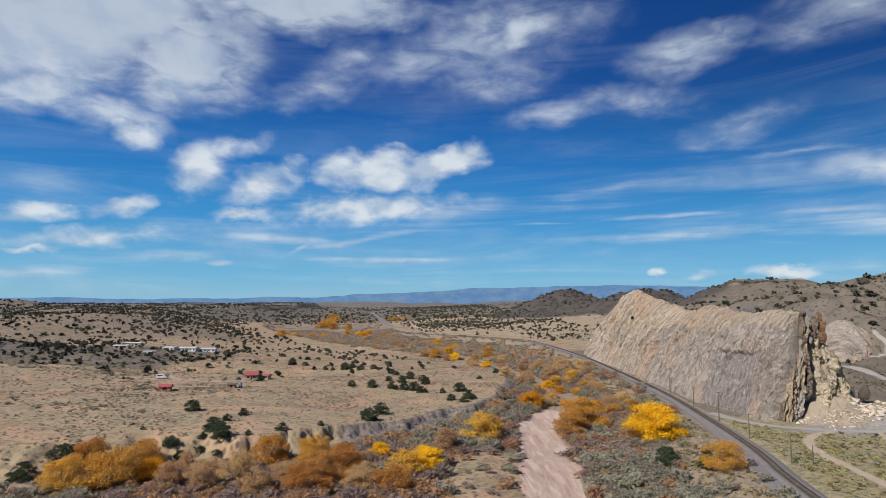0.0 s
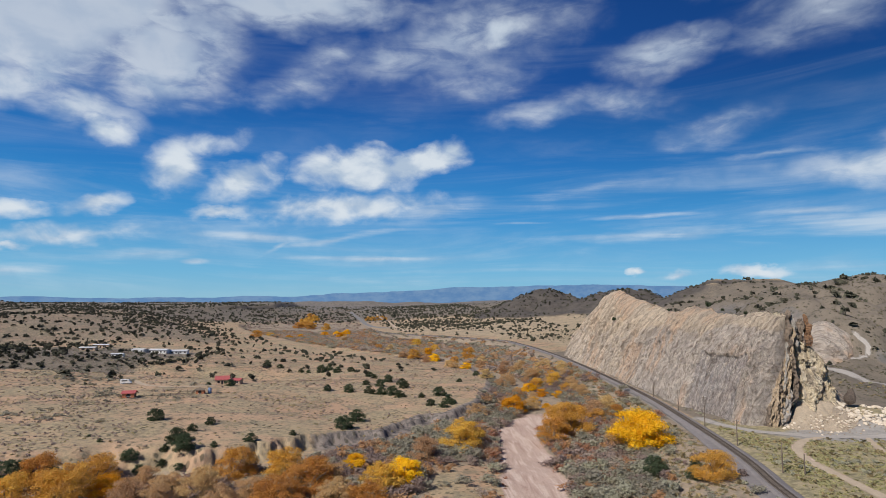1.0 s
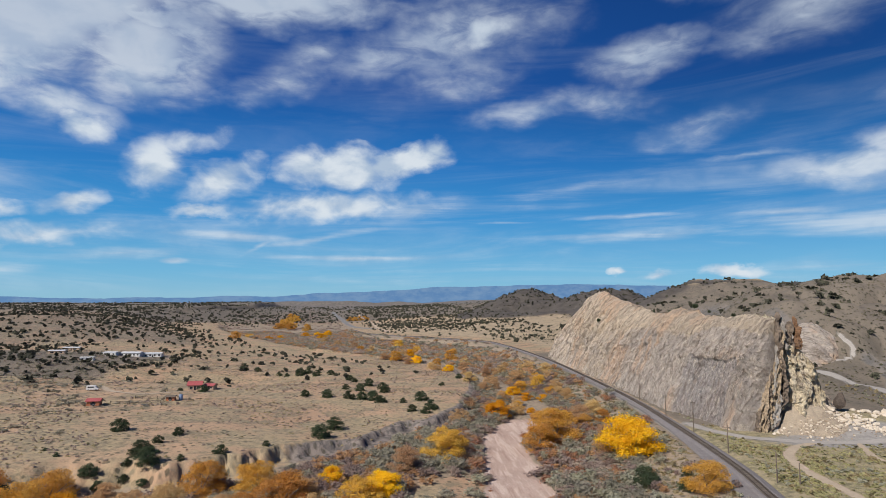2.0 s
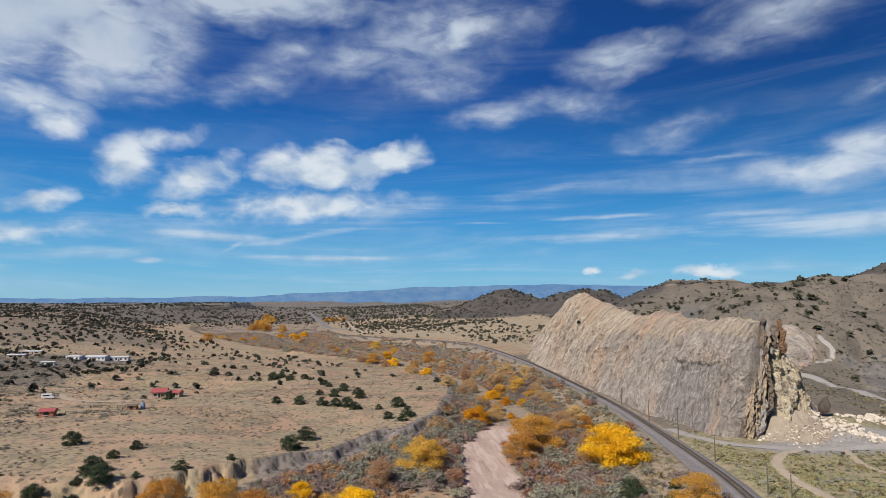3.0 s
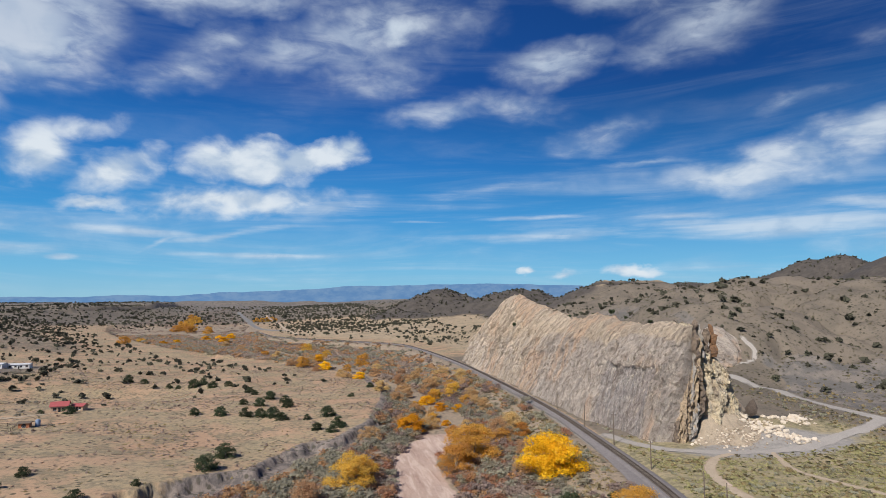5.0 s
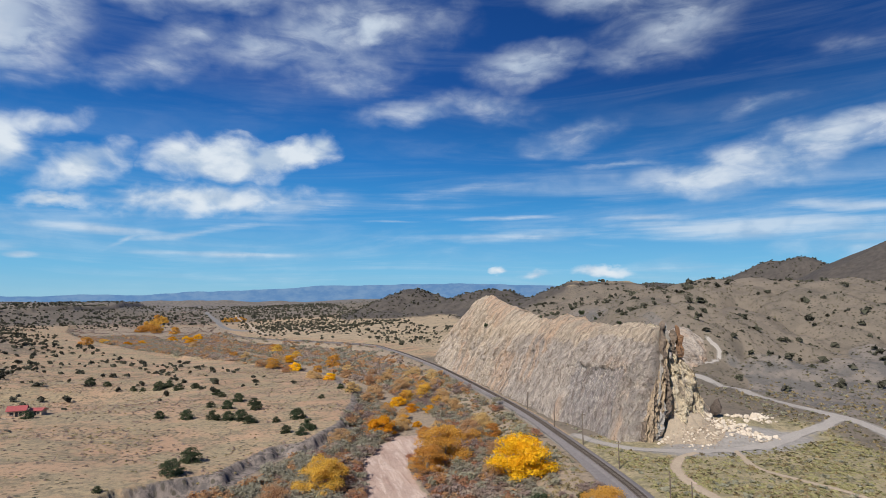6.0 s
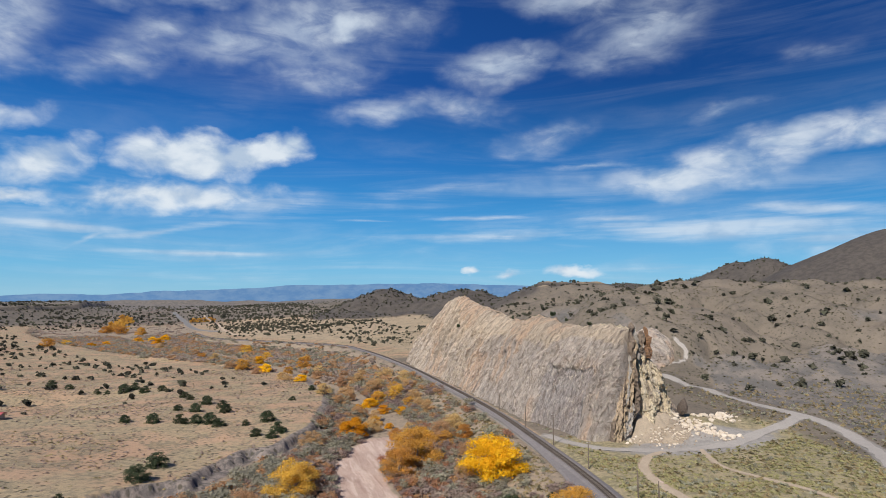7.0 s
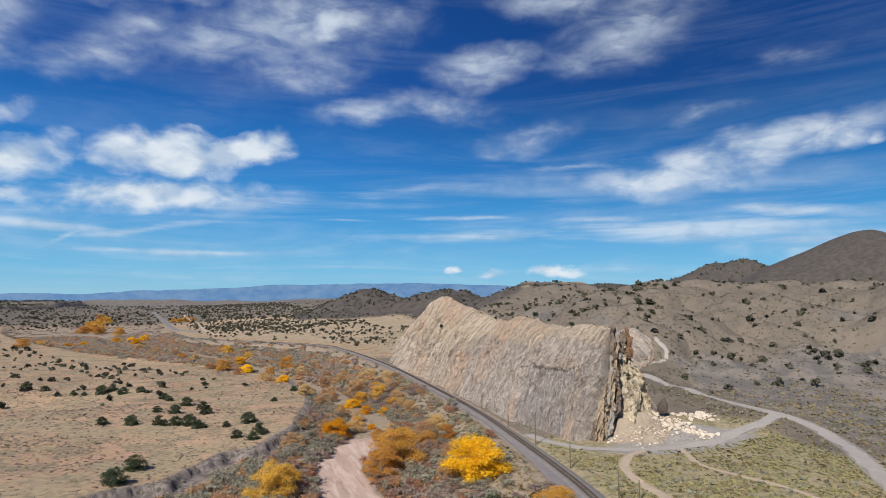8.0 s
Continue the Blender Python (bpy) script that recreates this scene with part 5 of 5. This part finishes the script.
def bottom_chance(side):
    def chance(x, y):
        mesa, east, dr = frame_of(x, y)
        bar = step(1.15, 0.8, np.hypot((x - 17) / 17, (y - 168) / 38) + 0.5 * fbm(x, y, 15, 92))
        inside = np.where(y < 300, step(-4, -10, mesa), step(1, -4, mesa)) * step(-5, -9, east) * step(8, 10.5, dr + 4 * fbm(x, y, 14, 91)) * (1 - 0.95 * bar)
        patch = fbm(x, y, 30, 401)
        kind = 0.14 + 0.7 * step(-0.06, 0.04, patch) if side == 0 else 0.16 + 0.8 * step(0.04, -0.04, patch) if side == 1 else 0.14 + 0.86 * step(-0.01, 0.12, fbm(x, y, 17, 402))
        near_rail = step(-30, -20, east)
        kind = kind * (1 - 0.9 * near_rail) if side != 2 else kind * (1 - 0.9 * near_rail)
        return inside * kind * np.clip(1.25 - y / 2200, 0.3, 1) * off_roads(x, y)
    return chance


sage = [bush(320 + k, 260, 0.055, 0.9, 5, 0.8, 0.22, 0.2) for k in range(6)]
coarse = [bush(330 + k, 34, 0.16, 0.85, 4, 0.7, 0.22, 0.25) for k in range(4)]
spots, r = spread(15000, -130, 125, 125, 420, bottom_chance(0), 410)
stuff("sagebrush", "grey-green sagebrush filling the river bottom", "shrubs", sage, SAGE, spots, r, 2.6, 8.0, (0.5, 0.8), single=("sagebrush_bush", "rounded grey-green sagebrush bush in the river bottom", 10, 105, 125, 300, 5.6))
spots, r = spread(11000, -130, 125, 125, 420, bottom_chance(1), 411)
stuff("bare_willow_brush", "grey-brown leafless willow brush along the wash", "shrubs", sage, TWIG, spots, r, 2.4, 7.5, (0.5, 0.8), single=("willow_bush", "leafless grey-brown willow bush by the wash", 10, 105, 125, 300, 5.2))
spots, r = spread(8000, -130, 125, 125, 460, bottom_chance(2), 412)
stuff("tamarisk", "rusty red-brown tamarisk thicket along the wash", "shrubs", sage, RED, spots, r, 2.2, 7.0, (0.5, 0.85), single=("tamarisk_bush", "rusty red-brown tamarisk bush by the wash", 10, 105, 125, 300, 5.6))
for seed, side, mat, name, label in ((420, 0, SAGE, "far_sagebrush", "far grey-green brush along the river"), (421, 1, TWIG, "far_willow_brush", "far grey-brown brush along the river"), (422, 2, RED, "far_tamarisk", "far red-brown tamarisk along the river")):
    spots, r = spread(38000, -420, 125, 420, 1150, bottom_chance(side), seed)
    stuff(name, label, "shrubs", coarse, mat, spots, r, 3.2, 9.0, (0.6, 0.9))


spots, r = spread(9000, -560, 60, 1150, 3000, bottom_chance(0), 423)
stuff("valley_brush", "far grey-brown brush on the valley floor", "shrubs", coarse[:2], TWIG, spots, r, 4, 11, (0.35, 0.6))


def wash_edge_chance(x, y):
    dr = to_line(x, y, RIVER)[0]
    side = to_line(x, y, RIVER)[1]
    return step(7, 8.5, dr) * step(11.5, 9.5, dr) * (side > 0) * step(-0.05, 0.1, fbm(x, y, 16, 461))


spots, r = spread(2500, 10, 60, 120, 262, wash_edge_chance, 460)
stuff("rusty_grass", "rust-coloured dry grass along the edge of the wash", "grass", [bush(360 + k, 26, 0.2, 0.7, 4, 0.5) for k in range(3)], RED, spots, r, 0.5, 1.7, (0.4, 0.7))


def flat_chance(x, y):
    mesa, east, dr = frame_of(x, y)
    verge = step(-34, -26, east) * step(-6, -8, east)
    flat = step(6, 9, east) * step(300, 240, y) * 0.6
    return np.maximum(verge, flat) * off_roads(x, y) * (0.3 + 0.7 * step(-0.1, 0.15, fbm(x, y, 12, 431)))


tuft = [bush(340 + k, 26, 0.2, 0.7, 4, 0.55) for k in range(4)]
tiny = [bush(350 + k, 7, 0.38, 0.7, 3, 0.5) for k in range(4)]
spots, r = spread(34000, 50, 300, 100, 420, flat_chance, 430)
stuff("rabbitbrush", "yellow-olive rabbitbrush on the railway verge and flat", "shrubs", tiny, STRAW, spots, r, 0.5, 2.0)
spots, r = spread(26000, 96, 200, 140, 228, flat_chance, 433)
stuff("flat_tufts", "olive and straw tufts covering the flat by the railway", "grass", tiny, OLIVE_STRAW, spots, r, 0.5, 1.7, (0.4, 0.7))
spots, r = spread(12000, 50, 300, 100, 420, flat_chance, 432)
stuff("low_sage", "low grey sage on the railway verge", "shrubs", tuft, SAGE, spots, r, 0.5, 2.4)


def mesa_chance(x, y):
    mesa, east, dr = frame_of(x, y)
    return step(1, 4, mesa) * (0.15 + 0.85 * step(0.0, 0.2, fbm(x, y, 26, 441))) * off_roads(x, y)


spots, r = spread(42000, -330, 50, 120, 620, mesa_chance, 440)
stuff("tableland_scrub", "sparse low brown scrub dotting the tableland", "shrubs", tiny, TWIG, spots, r, 0.4, 1.6, (0.4, 0.8))
spots, r = spread(24000, -330, 50, 120, 620, mesa_chance, 442)
stuff("dry_grass", "sparse straw-coloured bunch grass on the tableland", "grass", tiny, STRAW, spots, r, 0.4, 1.4, (0.4, 0.7))


def drive_chance(x, y):
    mesa, east, dr = frame_of(x, y)
    return step(6, 20, mesa) * (0.04 + 0.9 * step(0.02, 0.2, fbm(x, y, 34, 443))) * step(-90, -150, x + 0.2 * (y - 300)) * off_roads(x, y)


spots, r = spread(7000, -420, -90, 215, 560, drive_chance, 444)
stuff("tableland_sage", "grey sage and brush patches near the farm drive", "shrubs", coarse, SAGE, spots, r, 0.8, 4.0, (0.4, 0.7))


def hill_scrub_chance(x, y):
    mesa, east, dr = frame_of(x, y)
    return step(30, 60, east) * (0.25 + 0.75 * step(-0.1, 0.2, fbm(x, y, 40, 451))) * off_roads(x, y)


spots, r = spread(60000, 130, 760, 130, 800, hill_scrub_chance, 450)
stuff("hill_scrub", "small grey-brown scrub dotting the hillsides", "shrubs", tiny, SCRUB, spots, r, 0.5, 1.9, (0.4, 0.7))


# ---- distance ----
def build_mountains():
    """Blue ranges beyond the plain, past the reach of the camera's shift, their haze painted in."""
    m, g, bsdf = material("far_haze_glow", 1.0)
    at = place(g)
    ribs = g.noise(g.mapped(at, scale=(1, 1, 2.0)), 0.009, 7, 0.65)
    # air haze is put into these blues, which glow and take no sunlight
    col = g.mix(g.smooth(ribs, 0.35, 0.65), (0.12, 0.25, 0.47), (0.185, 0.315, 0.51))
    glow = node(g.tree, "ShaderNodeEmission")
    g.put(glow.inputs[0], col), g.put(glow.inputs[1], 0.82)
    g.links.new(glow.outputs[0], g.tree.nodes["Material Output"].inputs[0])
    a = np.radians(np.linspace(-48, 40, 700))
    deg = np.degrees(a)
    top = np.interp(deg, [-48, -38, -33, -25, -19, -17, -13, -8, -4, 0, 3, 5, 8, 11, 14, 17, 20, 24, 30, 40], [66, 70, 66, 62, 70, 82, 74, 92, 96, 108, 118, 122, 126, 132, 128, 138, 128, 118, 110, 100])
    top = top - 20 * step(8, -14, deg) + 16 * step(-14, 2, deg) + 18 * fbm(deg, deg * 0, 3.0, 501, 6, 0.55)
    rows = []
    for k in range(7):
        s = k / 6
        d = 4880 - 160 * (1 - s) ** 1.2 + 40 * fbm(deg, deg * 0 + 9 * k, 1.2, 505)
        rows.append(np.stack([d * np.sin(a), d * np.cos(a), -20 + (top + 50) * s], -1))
    tagged(new("backdrop", mesh_of("backdrop", np.concatenate(rows), grid_faces(7, 700)[:, ::-1], m, True)), "blue mountain range on the horizon, haze painted in", "mountains", kind="structure")


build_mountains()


# ---- poles and buildings ----
def paint(name, colour, rough=0.7, metal=0.0):
    m, g, bsdf = material(name, rough, metal)
    at = place(g)
    g.put(bsdf.inputs["Base Color"], g.mix(g.smooth(g.noise(at, 1.1, 5), 0.35, 0.7, 0.0, 0.5), colour, tuple(c * 0.62 for c in colour)))
    return m


RED_ROOF = paint("red_metal_roof", (0.36, 0.09, 0.09), 0.6)
ADOBE = paint("adobe_wall", (0.50, 0.36, 0.26))
WHITE = paint("white_wall", (0.72, 0.70, 0.68))
GREY_ROOF = paint("grey_metal_roof", (0.55, 0.55, 0.56), 0.5)
ORANGE_WALL = paint("orange_plank_wall", (0.42, 0.16, 0.08))
BLUE_TANK = paint("blue_water_tank", (0.16, 0.22, 0.34), 0.5)
SHADE = paint("dark_window", (0.03, 0.03, 0.035), 0.2)


def make_pole(x, y, tall, arms):
    z = height(x, y)
    pole = tagged(new("utility_pole"), "weathered wooden utility pole beside the railway" if arms else "short bare wooden pole beside the railway", "pole", "poles along the railway")
    pole.location = (x, y, z)
    child("post", mesh_of("post", *tube([(0, 0, -0.3), (0, 0, tall * 0.5), (0, 0, tall), (0, 0, tall + 0.02)], [0.20, 0.17, 0.13, 0.01], 8), POLE_WOOD, True), pole)
    for k in range(arms):
        arm = child("crossarm", mesh_of("crossarm", *block(0, 0, tall - 0.5 - 0.7 * k, 1.7, 0.14, 0.16), POLE_WOOD), pole)
        for s in (-0.7, -0.35, 0.35, 0.7):
            child("insulator", mesh_of("insulator", *tube([(s, 0, tall - 0.34), (s, 0, tall - 0.16), (s, 0, tall - 0.15)], [0.05, 0.07, 0.01], 6), WHITE, True), arm)


for x, y, tall, arms in ((108.7, 232, 11.0, 1), (104.8, 202, 8.2, 1), (100.5, 171, 8.2, 0), (105.5, 169, 5.6, 0), (110.5, 259, 9.0, 0), (115, 297, 8.5, 0)):
    make_pole(x, y, tall, arms)


def gable(x, y, long, deep, wall, ridge, turn, wall_mat, roof_mat, label, name="house", windows=2):
    z = height(x, y) - 0.2
    house = tagged(new(name), label, "building")
    house.matrix_basis = Matrix.Translation((x, y, z)) @ Matrix.Rotation(radians(turn), 4, "Z")
    v, f = block(0, 0, 0, long, deep, wall)
    child("wall", mesh_of("wall", v, f, wall_mat), house)
    e, o = 0.5, deep / 2 + 0.5
    l = long / 2 + e
    roof = np.array([(-l, -o, wall - 0.15), (l, -o, wall - 0.15), (l, 0, wall + ridge), (-l, 0, wall + ridge), (-l, o, wall - 0.15), (l, o, wall - 0.15),
                     (-l, -o, wall + 0.03), (l, -o, wall + 0.03), (l, 0, wall + ridge + 0.18), (-l, 0, wall + ridge + 0.18), (-l, o, wall + 0.03), (l, o, wall + 0.03)])
    faces = np.array([(6, 7, 8, 9), (9, 8, 11, 10), (0, 3, 2, 1), (3, 4, 5, 2), (0, 1, 7, 6), (4, 10, 11, 5), (0, 6, 9, 3), (3, 9, 10, 4), (1, 2, 8, 7), (2, 5, 11, 8)])
    child("roof", mesh_of("roof", roof, faces, roof_mat), house)
    ends = np.array([(-long / 2, -deep / 2, wall), (-long / 2, deep / 2, wall), (-long / 2, 0, wall + ridge), (long / 2, -deep / 2, wall), (long / 2, deep / 2, wall), (long / 2, 0, wall + ridge)])
    child("gable_wall", mesh_of("gable_wall", ends, np.array([(0, 2, 1), (3, 4, 5)]), wall_mat), house)
    for k in range(windows):
        wx = (k + 0.5) / windows * long - long / 2
        pane = child("window", mesh_of("window", *block(wx, -deep / 2 - 0.03, wall * 0.35, long / windows * 0.4, 0.08, wall * 0.4), SHADE), house)
        child("sill", mesh_of("sill", *block(wx, -deep / 2 - 0.10, wall * 0.35 - 0.10, long / windows * 0.46, 0.16, 0.09), WHITE), pane)
    child("door", mesh_of("door", *block(long * 0.02, -deep / 2 - 0.04, 0.2, 0.95, 0.08, min(2.05, wall * 0.85)), SHADE), house)
    return house


gable(-106, 325, 6.4, 6.0, 2.8, 1.5, 12, ADOBE, RED_ROOF, "small adobe farmhouse with a red metal roof")
gable(-99.5, 328, 5.0, 4.2, 2.2, 0.7, -8, ADOBE, RED_ROOF, "low adobe wing with a red metal roof", "house_wing", 2)
gable(-129, 273, 4.8, 3.6, 2.3, 0.8, 10, ORANGE_WALL, RED_ROOF, "open-sided shed with a bright red roof", "shed", 1)
gable(-104, 289, 3.6, 2.6, 2.1, 0.4, 5, ORANGE_WALL, POLE_WOOD, "orange plank outhouse on the tableland", "outhouse", 1)
gable(-244, 560, 17, 8, 3.6, 0.7, -4, WHITE, GREY_ROOF, "long white ranch house with a pale metal roof", "ranch_house", 5)
gable(-228, 566, 15, 7, 3.4, 0.6, 6, WHITE, GREY_ROOF, "white ranch wing with a pale metal roof", "ranch_wing", 4)
gable(-260, 556, 12, 7, 3.2, 0.5, -10, WHITE, GREY_ROOF, "white flat ranch annexe with a pale roof", "ranch_annexe", 3)
gable(-302, 548, 13, 6, 3.0, 0.5, 8, ADOBE, GREY_ROOF, "low tan barn with a pale metal roof", "barn", 2)
gable(-318, 600, 15, 6, 3.0, 0.5, 0, ADOBE, GREY_ROOF, "low tan stable with a pale metal roof", "stable", 2)
gable(-245, 488, 9, 3.4, 2.8, 0.3, 4, WHITE, GREY_ROOF, "white house trailer on dry ground", "house_trailer", 3)


def make_tank(x, y):
    tank = tagged(new("water_tank"), "blue-grey upright water tank beside the outhouse", "tank")
    tank.location = (x, y, height(x, y) - 0.05)
    child("drum", mesh_of("drum", *tube([(0, 0, 0), (0, 0, 2.4), (0, 0, 2.6), (0, 0, 2.72)], [0.85, 0.85, 0.6, 0.02], 16), BLUE_TANK, True), tank)
    child("lid", mesh_of("lid", *tube([(0, 0, 2.7), (0, 0, 2.85), (0, 0, 2.86)], [0.25, 0.25, 0.01], 12), BLUE_TANK, True), tank)


make_tank(-100.5, 291)


def make_pickup(x, y, turn):
    truck = tagged(new("camper_van"), "white camper van parked by the dirt drive", "vehicle")
    truck.matrix_basis = Matrix.Translation((x, y, height(x, y))) @ Matrix.Rotation(radians(turn), 4, "Z")
    side = np.array([(-2.6, 0.45), (2.5, 0.45), (2.6, 1.0), (1.9, 1.25), (1.35, 2.3), (-2.5, 2.4), (-2.65, 1.2)])
    n = len(side)
    v = np.array([(px, s * 0.95, pz) for s in (-1, 1) for px, pz in side])
    bm = bmesh.new()
    vs = [bm.verts.new(q) for q in v]
    bm.faces.new(vs[:n][::-1]), bm.faces.new(vs[n:])
    for k in range(n):
        bm.faces.new((vs[k], vs[(k + 1) % n], vs[n + (k + 1) % n], vs[n + k]))
    bmesh.ops.recalc_face_normals(bm, faces=bm.faces)
    bmesh.ops.bevel(bm, geom=list(bm.edges), offset=0.08, segments=2, affect="EDGES")
    me = bpy.data.meshes.new("body")
    bm.to_mesh(me)
    bm.free()
    me.materials.append(WHITE)
    child("body", me, truck)
    for s in (-1, 1):
        child("side_window", mesh_of("side_window", *block(-0.6, s * 0.96, 1.45, 2.6, 0.04, 0.55), SHADE), truck)
        for px in (-1.6, 1.6):
            tyre = child("wheel", mesh_of("wheel", *tube([(px, s * 0.98, 0.36), (px, s * 0.97, 0.36), (px, s * 0.75, 0.36), (px, s * 0.74, 0.36)], [0.02, 0.36, 0.36, 0.02], 14), SHADE, True), truck)
            child("rim", mesh_of("rim", *tube([(px, s * 1.0, 0.36), (px, s * 0.985, 0.36), (px, s * 0.97, 0.36)], [0.01, 0.2, 0.2], 12), GREY_ROOF, True), tyre)


make_pickup(-150, 312, 15)


def make_fence(line, gap):
    """Rough posts joined by two rails, as at a corral."""
    fence = tagged(new("corral_fence"), "weathered grey wooden corral fence beside the shed", "fence")
    spots, here = [], 0.0
    for (ax, ay), (bx, by) in zip(line[:-1], line[1:]):
        n = max(1, int(math.hypot(bx - ax, by - ay) / gap))
        spots += [(ax + (bx - ax) * k / n, ay + (by - ay) * k / n) for k in range(n)]
    spots.append(line[-1])
    feet = [(x, y, height(x, y)) for x, y in spots]
    for x, y, z in feet:
        child("post", mesh_of("post", *tube([(x, y, z - 0.2), (x, y, z + 1.4), (x, y, z + 1.42)], [0.13, 0.11, 0.01], 6), POLE_WOOD), fence)
    for (ax, ay, az), (bx, by, bz) in zip(feet[:-1], feet[1:]):
        for up in (0.55, 1.15):
            child("rail", mesh_of("rail", *tube([(ax, ay, az + up), (bx, by, bz + up)], [0.07, 0.07], 5), POLE_WOOD), fence)


make_fence([(-124, 276), (-114, 280), (-106, 283), (-108, 292), (-120, 290)], 3.0)
